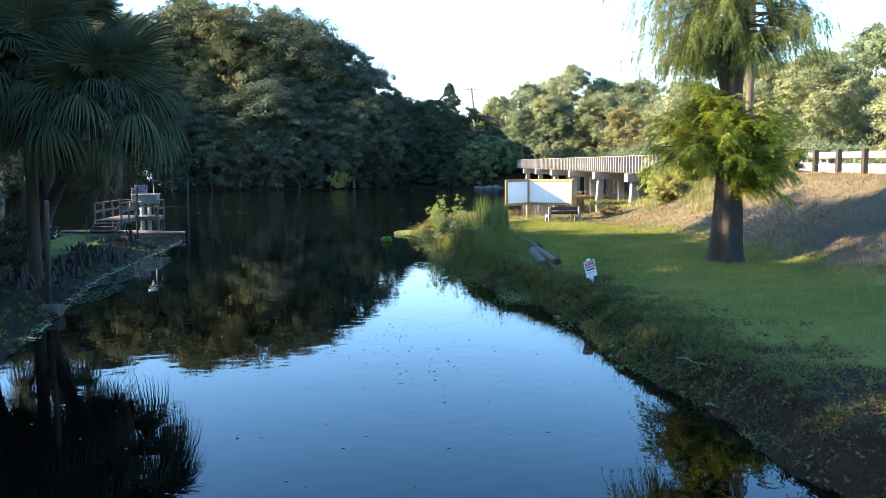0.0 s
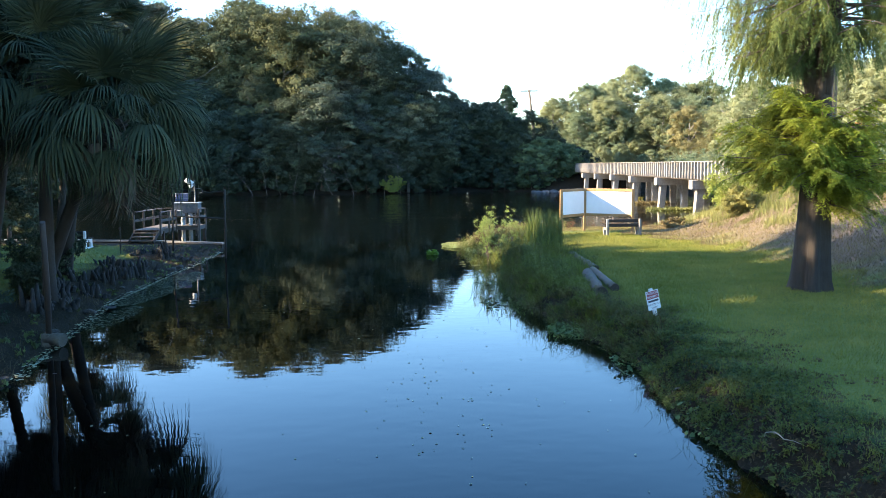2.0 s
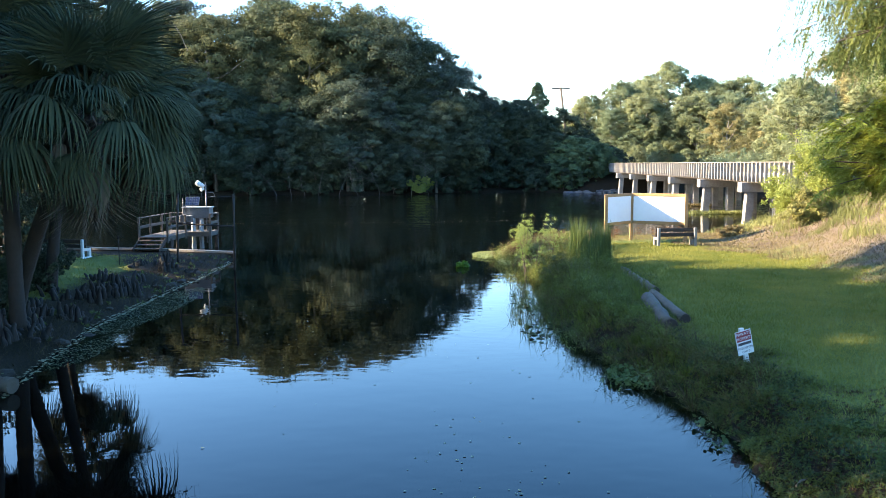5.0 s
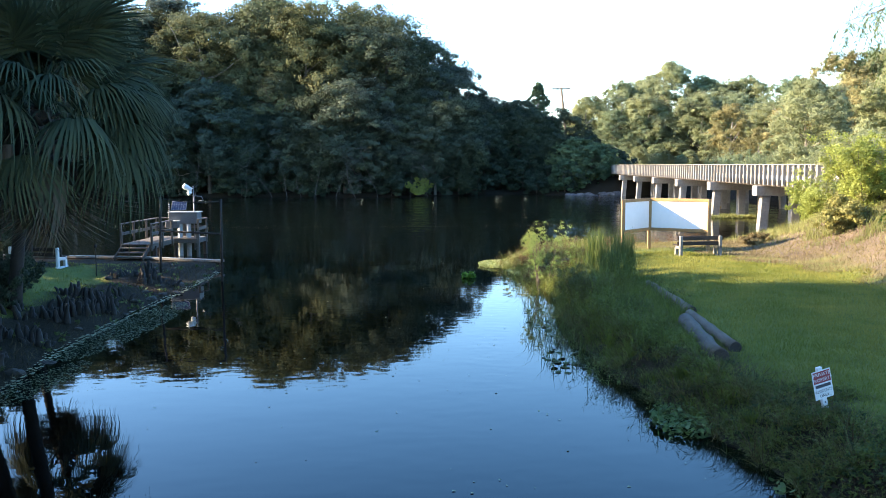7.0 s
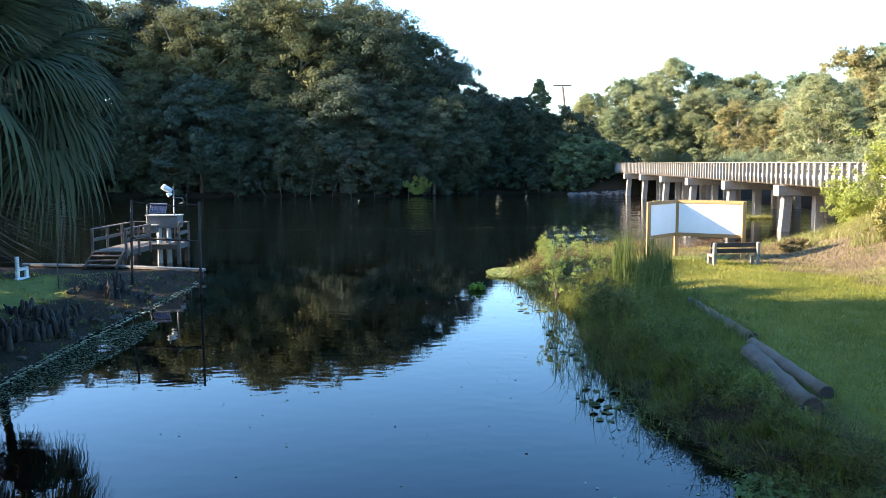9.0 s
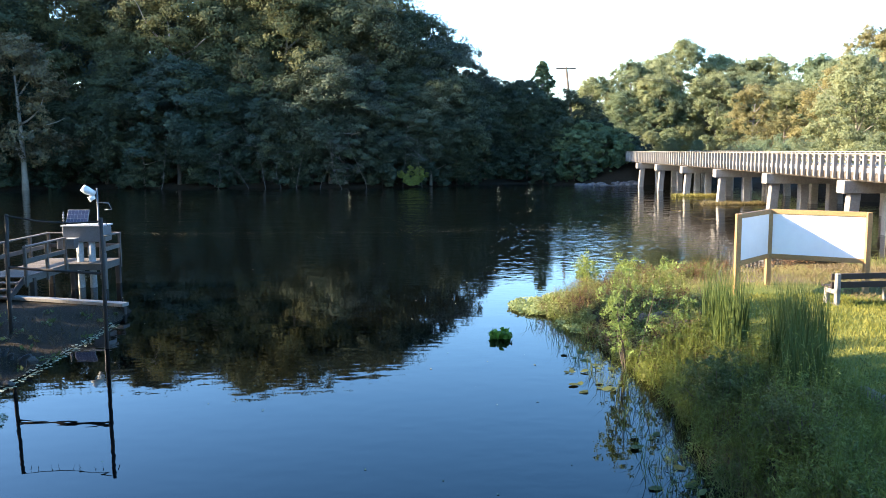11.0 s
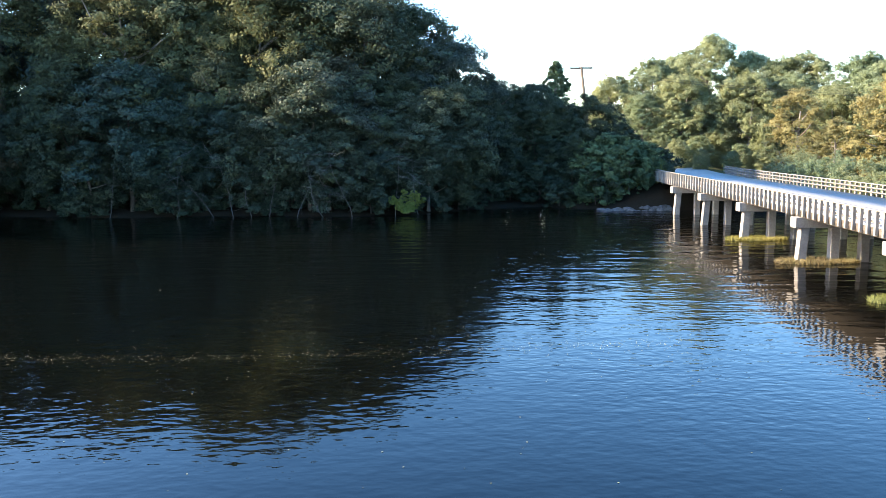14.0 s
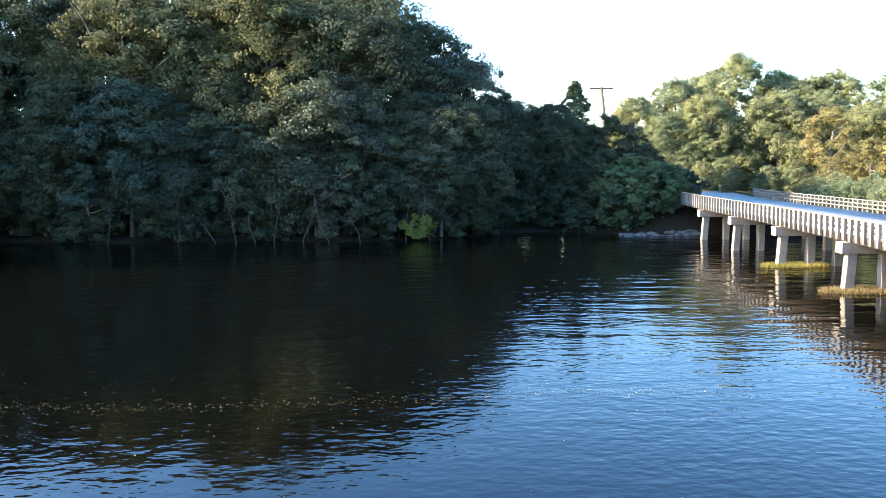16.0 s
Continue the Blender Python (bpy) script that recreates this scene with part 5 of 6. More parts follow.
    stuff("dry_grass", blades(rng, r, rng.uniform(0.05, 0.2, len(r)), 0.014, 0.9, 2), M_STRAW, "dry straw-coloured grass on the point", "grass")
    r = scatter(rng, 14000, 2.0, 12, 51, 62, lambda x, y, d: (d > -0.1))
    stuff("yellow_grass", blades(rng, r, rng.uniform(0.06, 0.24, len(r)), 0.014, 0.9, 2), M_STRAWGREEN, "yellow-green grass on the point", "grass")
    c = scatter(rng, 120, 4.5, 13, 53, 59, lambda x, y, d: (d > 0.0) & (d < 4.0))
    c[:, 2] += rng.uniform(0.05, 0.45, len(c))
    stuff("red_weeds", leaves(rng, c, rng.uniform(0.1, 0.3, len(c)), 50, 0.022, 0.8, 2.4), M_RED, "reddish brown weeds along the shore", "weeds")
    r = scatter(rng, 2400, 1.8, 4.6, 34, 51, lambda x, y, d: (d > -1.3) & (d < 0.1))
    r[:, 2] = -0.1
    stuff("water_stalks", blades(rng, r, rng.uniform(0.25, 0.75, len(r)), 0.015, 1.1, 2), M_REED, "bent reed stalks standing in shallow water", "weeds")


spit_plants()


M_CATTAIL = leaf_material("cattail_leaves", (0.04, 0.068, 0.026), (0.115, 0.16, 0.06), 0.35, even=True)


def cattails(x, y, n, spread, hgt, seed):
    rng = np.random.default_rng(seed)
    t = thing("cattail_clump", (x, y, zof(x, y)), "upright clump of dark green cattail leaves", "reeds", "cattails")
    a, q = rng.uniform(0, 2 * np.pi, n), np.sqrt(rng.uniform(0, 1, n)) * spread
    roots = np.stack([q * np.cos(a), q * np.sin(a) * 1.3, np.full(n, -0.1)], 1)
    under("blade_tuft", mesh_np("blade_tuft", *blades(rng, roots, rng.uniform(0.65, 1.0, n) * hgt, rng.uniform(0.022, 0.04, n), 0.14, 4), M_CATTAIL), t)


for k, (x, y, n, s, hgt) in enumerate([(5.35, 44.9, 230, 0.34, 2.0), (5.75, 42.6, 420, 0.45, 2.0), (5.3, 41.3, 300, 0.32, 1.6), (6.0, 43.7, 260, 0.28, 1.75), (5.6, 46.8, 160, 0.25, 1.6)]):
    cattails(x, y, n, s, hgt, 80 + k)


def sapling(x, y, hgt, r, seed, mat=None, z=None):
    rng = np.random.default_rng(seed)
    t = thing("sapling", (x, y, zof(x, y) if z is None else z), "slender leafy willow sapling at the water's edge", "sapling", "saplings")
    bm = bmesh.new()
    cs = []
    for k in range(6):
        a = rng.uniform(0, 2 * math.pi)
        pts = limb_path(rng, (0.06 * math.cos(a), 0.06 * math.sin(a), -0.2), (0.28 * math.cos(a), 0.28 * math.sin(a), 1), hgt * rng.uniform(0.7, 1.02), 7, 0.1, 0.3)
        tube(bm, pts, [0.02, 0.017, 0.014, 0.011, 0.009, 0.006, 0.004, 0.003], 4, False)
        for p in pts[3:]:
            for _ in range(5):
                cs.append(np.array(p) + rng.normal(size=3) * r * 0.3)
    part("stems", bm, M_BARK, t)
    cs = np.array(cs)
    under("foliage", mesh_np("foliage", *leaves(rng, cs, rng.uniform(0.05, 0.14, len(cs)), 24, 0.023, 0.8, 3.0), mat or M_LEAF_SAP), t)


sapling(3.55, 45.9, 2.75, 0.5, 90, None, -0.05)
sapling(3.9, 53.6, 1.0, 0.45, 91)
sapling(5.4, 55.0, 0.9, 0.5, 92)
sapling(4.4, 42.2, 1.2, 0.4, 93, M_WEED)
sapling(7.2, 56.3, 0.8, 0.5, 94)


def bush(x, y, r, hgt, seed, mat, label, leaf=0.08, z=None, count=34):
    rng = np.random.default_rng(seed)
    t = thing("bush", (x, y, (zof(x, y) if z is None else z) - 0.05), label, "bush", "bushes")
    bm = bmesh.new()
    cs = []
    for k in range(14):
        a = rng.uniform(0, 2 * math.pi)
        w = rng.uniform(0.2, 1.0)
        pts = limb_path(rng, (0.1 * math.cos(a), 0.1 * math.sin(a), -0.1), (w * math.cos(a), w * math.sin(a), 0.9), math.hypot(hgt * 0.9, r * w * 0.6), 5, 0.15, 0.1)
        tube(bm, pts, [0.03, 0.024, 0.018, 0.012, 0.008, 0.005], 4, False)
        cs += [np.array(p) + rng.normal(size=3) * r * 0.14 for p in pts[1:] for _ in range(5)]
    part("stems", bm, M_BARK, t)
    cs = np.array(cs)
    cs[:, 2] = np.maximum(cs[:, 2], 0.15)
    under("foliage", mesh_np("foliage", *leaves(rng, cs, rng.uniform(0.12, 0.3, len(cs)) * r * 0.6, count, leaf, 0.8, 1.9), mat), t)


for k, (x, y, r, hgt) in enumerate([(17.0, 50.6, 1.9, 3.1), (18.4, 49.0, 1.6, 2.8), (18.4, 53.0, 2.2, 3.0), (17.8, 56.5, 1.8, 2.2), (15.6, 49.0, 1.2, 1.2)]):
    bush(x, y, r, hgt, 100 + k, (M_LEAF_SAP, M_LEAF_OLIVELIT, M_LEAF_OLIVELIT, M_LEAF_SAP, M_STRAWGREEN)[k], "leafy yellow-green bush on the embankment", 0.05, None, 80)
for k, (x, y, r, hgt) in enumerate([(18.6, 46.0, 1.0, 1.5), (19.3, 44.0, 0.9, 1.3), (19.2, 50.0, 1.2, 1.8), (13.4, 52.5, 0.8, 0.4)]):
    bush(x, y, r, hgt, 120 + k, M_STRAWGREEN if k < 3 else M_STRAW, "dry brownish scrub on the embankment", 0.035, None, 70)
for k, (x, y, r, hgt) in enumerate([(33.5, 52, 2.8, 3.6), (34, 45, 2.6, 3.0), (34, 60, 2.6, 3.2), (35, 68, 3.0, 4.0), (34, 39, 2.4, 3.0), (36, 76, 3, 5), (38, 84, 3, 5), (38.5, 94, 3, 5), (39, 104, 3, 5), (40, 116, 3, 5), (41, 128, 3, 5), (42, 140, 3, 5), (44, 152, 3.5, 5)]):
    bush(x, y, r, hgt, 130 + k, M_LEAF_OLIVELIT, "olive-green bush beside the road", 0.09, 1.2, 70)
bush(-5.2, 135.2, 1.1, 2.6, 160, M_LEAF_SAP, "yellow-green sapling at the far waterline", 0.12, 0.3)

for k, (x, y, r, hgt, mat) in enumerate([(4.9, 49.4, 0.45, 0.5, M_RED), (5.7, 50.6, 0.5, 0.4, M_LITTER), (6.3, 53.6, 0.6, 0.5, M_STRAWGREEN), (7.4, 55.0, 0.5, 0.5, M_RED), (4.2, 50.6, 0.5, 0.4, M_STRAWGREEN), (4.6, 46.6, 0.5, 0.5, M_LITTER)]):
    bush(x, y, r, hgt, 170 + k, mat, {M_RED: "low twiggy brownish-red shrub on the point", M_LITTER: "low twiggy dead brown shrub on the point"}.get(mat, "low yellowing shrub on the point"), 0.018, None, 16)
for k, (x, y, r, hgt) in enumerate([(4.55, 39.6, 0.6, 0.9), (4.75, 37.0, 0.5, 0.75), (4.5, 42.6, 0.5, 0.9), (5.0, 34.4, 0.4, 0.55), (5.2, 41.0, 0.5, 0.8)]):
    bush(x, y, r, hgt, 190 + k, (M_WEED, M_REED)[k % 2], "leafy green bush in the tall bank grass", 0.024, None, 26)


# ---- left bank ----
def frond_mesh(name, mat, seed, droop, segs=46, length=1.0, petiole=1.1, width=0.033, spread=2.1):
    """A fan palm leaf along +x: a stalk and a fan of narrow, drooping segments."""
    rng = np.random.default_rng(seed)
    vs, fs = [], []

    def strip(mids, sides, ws):
        at = len(vs)
        for m, s, w in zip(mids, sides, ws):
            vs.append(m - s * w / 2), vs.append(m + s * w / 2)
        for k in range(len(mids) - 1):
            fs.append((at + 2 * k, at + 2 * k + 1, at + 2 * k + 3, at + 2 * k + 2))

    y = np.array([0, 1.0, 0])
    ts = np.linspace(0, 1, 5)
    rise = [np.array([petiole * t, 0, 0.22 * t - 0.30 * t * t * (1 + droop)]) for t in ts]
    strip(rise, [y] * 5, [0.05, 0.035, 0.03, 0.03, 0.03])
    hub = rise[-1]
    for k in range(segs):
        a = (k / (segs - 1) - 0.5) * 2 * spread
        L = length * (1 - 0.25 * abs(a) / spread) * rng.uniform(0.9, 1.05)
        root = hub + np.array([-0.12 * abs(a) / spread, 0, 0])
        way = np.array([math.cos(a), math.sin(a), 0.12])
        side = np.array([-math.sin(a), math.cos(a), 0.35 * (1 if k % 2 else -1)])
        fall = (0.16 + droop * 0.75) * rng.uniform(0.8, 1.3)
        mids = [root + way * L * t + np.array([0, 0, -fall * L * t ** 2.2]) for t in (0, 0.35, 0.65, 0.85, 1.0)]
        if droop > 0.7:
            mids = [m * np.array([1 - 0.12 * i * 0.5, 1 - 0.1 * i * 0.5, 1]) for i, m in enumerate(mids)]
        strip(mids, [side] * 5, [width * 0.6, width * 1.25, width * 0.95, width * 0.5, 0.005])
    return mesh_np(name, np.array(vs), np.array(fs), mat)


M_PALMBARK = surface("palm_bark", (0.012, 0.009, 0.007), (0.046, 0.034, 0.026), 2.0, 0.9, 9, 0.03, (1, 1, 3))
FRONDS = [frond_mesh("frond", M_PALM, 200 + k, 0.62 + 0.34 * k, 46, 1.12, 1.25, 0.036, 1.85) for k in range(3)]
DEAD = [frond_mesh("dead_frond", M_PALMDEAD, 210 + k, 1.7, 22, 0.72, 0.8, 0.036, 0.6) for k in range(2)]


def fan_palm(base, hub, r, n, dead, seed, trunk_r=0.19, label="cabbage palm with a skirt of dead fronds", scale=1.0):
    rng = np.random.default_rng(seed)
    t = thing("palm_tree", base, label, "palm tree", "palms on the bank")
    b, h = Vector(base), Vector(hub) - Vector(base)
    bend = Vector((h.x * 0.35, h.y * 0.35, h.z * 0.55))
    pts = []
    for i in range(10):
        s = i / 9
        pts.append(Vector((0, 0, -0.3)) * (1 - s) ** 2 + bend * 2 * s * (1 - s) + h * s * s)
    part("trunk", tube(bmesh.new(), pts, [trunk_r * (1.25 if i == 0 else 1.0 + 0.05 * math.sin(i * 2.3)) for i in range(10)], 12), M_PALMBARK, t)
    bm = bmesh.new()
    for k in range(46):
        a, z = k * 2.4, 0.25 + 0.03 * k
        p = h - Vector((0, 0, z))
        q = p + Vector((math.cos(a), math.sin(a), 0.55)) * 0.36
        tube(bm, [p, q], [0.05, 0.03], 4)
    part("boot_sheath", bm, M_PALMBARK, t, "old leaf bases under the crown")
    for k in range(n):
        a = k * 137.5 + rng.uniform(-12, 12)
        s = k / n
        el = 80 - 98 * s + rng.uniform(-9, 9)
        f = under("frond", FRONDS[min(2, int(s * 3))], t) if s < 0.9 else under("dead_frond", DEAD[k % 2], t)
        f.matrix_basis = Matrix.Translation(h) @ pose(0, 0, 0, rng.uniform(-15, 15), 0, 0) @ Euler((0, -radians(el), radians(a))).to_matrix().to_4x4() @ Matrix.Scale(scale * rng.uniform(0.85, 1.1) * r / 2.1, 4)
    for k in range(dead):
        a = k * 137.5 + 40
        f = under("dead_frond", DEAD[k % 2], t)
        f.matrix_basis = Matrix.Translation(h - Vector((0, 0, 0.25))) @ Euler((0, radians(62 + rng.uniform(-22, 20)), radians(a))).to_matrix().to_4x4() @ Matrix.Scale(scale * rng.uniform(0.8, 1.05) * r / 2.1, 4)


fan_palm((-11.2, 35.6, 0.3), (-7.45, 32.4, 5.55), 2.75, 54, 34, 1)
fan_palm((-10.3, 34.2, 0.3), (-10.0, 33.6, 6.9), 2.75, 54, 34, 2)
fan_palm((-14.6, 39.1, 0.4), (-12.2, 36.8, 7.2), 2.8, 60, 44, 3)
fan_palm((-12.4, 40.0, 0.3), (-10.6, 39.4, 8.7), 2.5, 46, 26, 7)
fan_palm((-16.7, 49.0, 0.4), (-15.3, 48.6, 7.9), 2.8, 46, 22, 6, 0.16)
fan_palm((-13.6, 33.0, 0.4), (-12.4, 31.3, 6.0), 2.4, 44, 30, 4)
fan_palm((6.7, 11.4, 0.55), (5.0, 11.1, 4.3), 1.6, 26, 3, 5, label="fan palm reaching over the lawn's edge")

# Mostly unseen trees, placed and sized to cast shade on both banks
for k, (x, y, h) in enumerate([(-20, 30, 8.4), (-24, 32.5, 13.6), (-21.5, 22, 14), (-27, 37, 14.5), (-31, 34, 13), (-17, 17.5, 13), (-30, 25, 15), (-36, 34, 14), (-14, 4, 12), (-24, 10, 14), (-22.5, 45.5, 5.5), (-25, 50.5, 5.5), (-28, 41, 6.5), (-33, 47, 6), (-21.5, 41.5, 6.6), (-20.5, 37.5, 7), (-22, 49, 6), (-21, 53, 5)]):
    plant("oak_tree", THIN_OAKS if y > 26 else OAKS, k, x, y, h / 20 * 1.42, "dark broad-leaved tree, mostly unseen, added to shade the banks", "tree", "trees on the shaded bank", turn=k * 67)


for k, (x, y, r, hgt) in enumerate([(-12.9, 39.6, 0.9, 1.7), (-13.6, 42.2, 0.9, 1.4), (-12.0, 36.4, 0.7, 0.9), (-11.2, 35.2, 0.6, 0.8), (-10.4, 30.0, 0.9, 1.2), (-9.6, 27.2, 0.8, 1.0)]):
    bush(x, y, r, hgt, 180 + k, M_LEAF_SHADED, "dark leafy bush at the foot of the palms", 0.04, None, 60)


M_KNEE = surface("dark_knee_wood", (0.005, 0.004, 0.0035), (0.026, 0.019, 0.014), 3.0, 0.8, 9, 0.03, (1, 1, 0.3))


def knee(x, y, h, seed):
    rng = np.random.default_rng(seed)
    t = thing("cypress_knee", (x, y, zof(x, y) - 0.05), "dark woody cypress knee rising from the mud", "cypress knee", "cypress knees")
    for k in range(int(rng.integers(4, 8))):
        ox, oy, hh = rng.normal() * 0.17, rng.normal() * 0.17, h * rng.uniform(0.25, 1.2)
        tx, ty, w = ox * 1.3 + rng.normal() * 0.05, oy * 1.3 + rng.normal() * 0.05, rng.uniform(0.06, 0.10)
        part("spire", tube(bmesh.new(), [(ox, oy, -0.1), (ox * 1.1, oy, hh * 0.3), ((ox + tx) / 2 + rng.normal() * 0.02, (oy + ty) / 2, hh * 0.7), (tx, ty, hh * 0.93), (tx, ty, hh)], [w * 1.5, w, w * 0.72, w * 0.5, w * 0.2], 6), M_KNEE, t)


rng = np.random.default_rng(33)
for k in range(44):
    y = (36.5, 39.5, 42.0, 34.0, 46.5)[k % 5] + rng.normal() * 0.7
    x = float(np.interp(y, [p[1] for p in SHORE_LEFT[:8]], [p[0] for p in SHORE_LEFT[:8]])) - abs(rng.normal()) * 0.7 - (0.5, 1.6, 1.0)[k % 3]
    knee(x, float(y), rng.uniform(0.25, 0.7), 300 + k)

seawall = thing("seawall", (0, 0, 0), "timber seawall with a pale plank cap", "seawall")
beam_between((-9.75, 52.3, 0.32), (-14.0, 53.45, 0.36), 0.3, 0.1, M_TIMBER, "cap_plank", seawall)
beam_between((-14.0, 53.45, 0.36), (-23.0, 54.5, 0.36), 0.3, 0.1, M_TIMBER, "cap_plank", seawall)
beam_between((-9.8, 52.4, 0.05), (-14.0, 53.55, 0.05), 0.12, 0.5, M_DARKWOOD, "wall_board", seawall)
beam_between((-14.0, 53.55, 0.05), (-23.0, 54.6, 0.05), 0.12, 0.5, M_DARKWOOD, "wall_board", seawall)


def dock():
    t = thing("dock", (-13.5, 56, 0), "weathered wooden dock with steps and handrails", "dock")
    inv = Matrix.Translation((-13.5, 56, 0)).inverted()

    def put(name, a, b, w, h, mat=M_GREYWOOD):
        beam_between(a, b, w, h, mat, name, t).matrix_parent_inverse = inv

    for k in range(3):
        z, y = 0.42 + 0.17 * k, 53.05 + 0.28 * k
        put("step", (-14.75, y, z), (-13.55, y, z), 0.3, 0.05)
    for x in (-14.78, -13.52):
        put("stringer", (x, 52.85, 0.32), (x, 53.9, 0.84), 0.05, 0.2, M_DARKWOOD)
    for k in range(20):
        y = 53.85 + 0.152 * k
        put("deck_board", (-14.85, y, 0.9), (-13.45, y, 0.9), 0.14, 0.04)
    for k in range(10):
        y = 56.9 + 0.152 * k
        put("deck_board", (-14.85, y, 0.9), (-12.28, y, 0.9), 0.14, 0.04)
    for x in (-14.8, -13.5):
        put("joist", (x, 53.8, 0.78), (x, 57, 0.78), 0.06, 0.2)
    for y in (56.9, 58.35):
        put("joist", (-14.8, y, 0.78), (-12.28, y, 0.78), 0.06, 0.2)
    put("joist", (-12.3, 56.9, 0.78), (-12.3, 58.35, 0.78), 0.06, 0.2)
    left = [(-14.85, 53.9), (-14.85, 55.4), (-14.85, 57.0), (-14.85, 58.35), (-13.4, 58.35), (-12.28, 58.35), (-12.28, 57.0)]
    right = [(-13.45, 53.9), (-13.45, 55.3), (-13.45, 56.6)]
    for run in (left, right):
        for x, y in run:
            put("handrail_post", (x, y, 0.6), (x, y, 1.82), 0.09, 0.09)
        for (x0, y0), (x1, y1) in zip(run, run[1:]):
            put("top_rail", (x0, y0, 1.84), (x1, y1, 1.84), 0.14, 0.04)
            put("mid_rail", (x0, y0, 1.38), (x1, y1, 1.38), 0.04, 0.14)
    for x, y in ((-14.8, 54.4), (-13.5, 54.4), (-14.8, 57), (-13.4, 57), (-14.8, 58.3), (-12.35, 58.3)):
        put("leg_post", (x, y, -1.2), (x, y, 0.8), 0.16, 0.16, M_DARKWOOD)
    for x, y, z in ((-12.3, 57.0, 1.25),):
        put("corner_pile", (x, y, -1.2), (x, y, z), 0.15, 0.15, M_GREYWOOD)


dock()


def gauge_station():
    t = thing("gauge_station", (-13.1, 57.6, 0.9), "grey water gauge cabinet with solar panel and camera mast", "gauge station")
    part("cabinet", slab((-0.72, -0.35, 0.72), (0.72, 0.35, 1.26), 0.02), M_STEEL, t)
    part("cabinet_lid", slab((-0.76, -0.4, 1.26), (0.76, 0.4, 1.31), 0.01), M_PIPE, t, "pale lid")
    for x in (-0.2, 0.22):
        part("support_pipe", tube(bmesh.new(), [(x, -0.2, -2.0), (x, -0.2, 0.74)], [0.12, 0.12], 12), M_PIPE, t, "pale stilling pipe")
    panel = part("solar_panel", slab((-0.38, -0.02, -0.25), (0.38, 0.02, 0.25), 0.005, pose(-0.25, -0.1, 1.6, -28, 0, 0)), M_STEEL, t)
    for i in range(6):
        for j in range(3):
            part("solar_cell", slab((-0.36 + 0.12 * i, -0.026, -0.235 + 0.157 * j), (-0.25 + 0.12 * i, -0.021, -0.09 + 0.157 * j), 0.001, pose(-0.25, -0.1, 1.6, -28, 0, 0)), M_SOLAR, panel)
    part("junction_box", slab((-0.75, -0.75, 0.52), (-0.15, -0.42, 0.86), 0.02), M_STEEL, t)
    part("box_lid", slab((-0.78, -0.78, 0.86), (-0.12, -0.40, 0.885), 0.006), M_PIPE, t)
    part("mast", tube(bmesh.new(), [(0.55, -0.3, -0.6), (0.55, -0.3, 2.6)], [0.035, 0.03], 8), M_STEEL, t)
    cam_m = part("camera_housing", tube(bmesh.new(), [(0.1, -0.42, 2.62), (0.2, -0.36, 2.53), (0.47, -0.3, 2.38)], [0.12, 0.14, 0.10], 12), M_WHITE, t, "white cylindrical camera housing")
    part("lamp_head", tube(bmesh.new(), [(0.3, -0.4, 2.2), (0.36, -0.36, 2.24), (0.47, -0.3, 2.28)], [0.10, 0.09, 0.05], 10), M_WHITE, t)
    part("mast_arm", tube(bmesh.new(), [(0.5, -0.3, 2.1), (0.95, -0.35, 2.08), (1.05, -0.35, 1.86), (0.78, -0.3, 1.84)], [0.02] * 4, 6), M_STEEL, t)
    bm = bmesh.new()
    for k in range(4):
        tube(bm, [(-0.72, -0.2, 1.34 + 0.1 * k), (-0.72, -0.2, 1.38 + 0.1 * k)], [0.05, 0.03], 8)
    tube(bm, [(-0.72, -0.2, 1.3), (-0.72, -0.2, 1.78)], [0.015, 0.012], 6)
    part("antenna", bm, M_STEEL, t)


M_SOLAR = surface("solar_cells", (0.02, 0.025, 0.05), (0.035, 0.04, 0.08), 5, 0.15, 8, 0.0005)
gauge_station()

hoist = thing("pole_frame", (-9.8, 48.2, 0), "dark rusty frame of two posts and two cross bars", "pole frame")
hi = Matrix.Translation((-9.8, 48.2, 0)).inverted()
M_RUST = surface("rusty_steel", (0.010, 0.008, 0.007), (0.034, 0.026, 0.021), 3, 0.8, 8, 0.004)


def hp(name, pts, rs, sides=8):
    part(name, tube(bmesh.new(), pts, rs, sides), M_RUST, hoist).matrix_parent_inverse = hi


hp("post", [(-8.62, 48.2, -0.6), (-8.55, 48.05, 1.5), (-8.5, 47.95, 3.2)], [0.05, 0.046, 0.042])
hp("post", [(-11.15, 48.6, -0.1), (-11.1, 48.5, 1.5), (-11.0, 48.45, 3.25)], [0.05, 0.046, 0.042])
hp("cross_bar", [(-11.0, 48.45, 3.22), (-10.2, 48.3, 3.1), (-9.3, 48.1, 3.06), (-8.5, 47.95, 3.12)], [0.02] * 4, 6)
hp("cross_bar", [(-11.1, 48.5, 1.95), (-8.6, 48.05, 1.86)], [0.035, 0.035])
for k in range(14):
    rr = np.random.default_rng(k)
    x = -10.9 + 0.18 * k
    hp("hanging_weed", [(x, 48.3, 3.1), (x + rr.normal() * 0.04, 48.3, 3.1 - rr.uniform(0.05, 0.14))], [0.012, 0.004], 4) if k % 3 else None

slatted_bench("park_bench", "shaded bench with white concrete ends on the shaded bank", M_WHITE, M_DARKWOOD, (-16.45, 49.45, zof(-16.45, 49.45)), -14, 2.5)
lean = thing("mooring_post", (-8.2, 29.5, 0), "leaning wooden mooring post at the water's edge", "post")
part("shaft", tube(bmesh.new(), [(0, 0, -0.5), (0.35, -0.7, 1.5), (0.7, -1.5, 3.05)], [0.075, 0.07, 0.06], 10), M_DARKWOOD, lean)
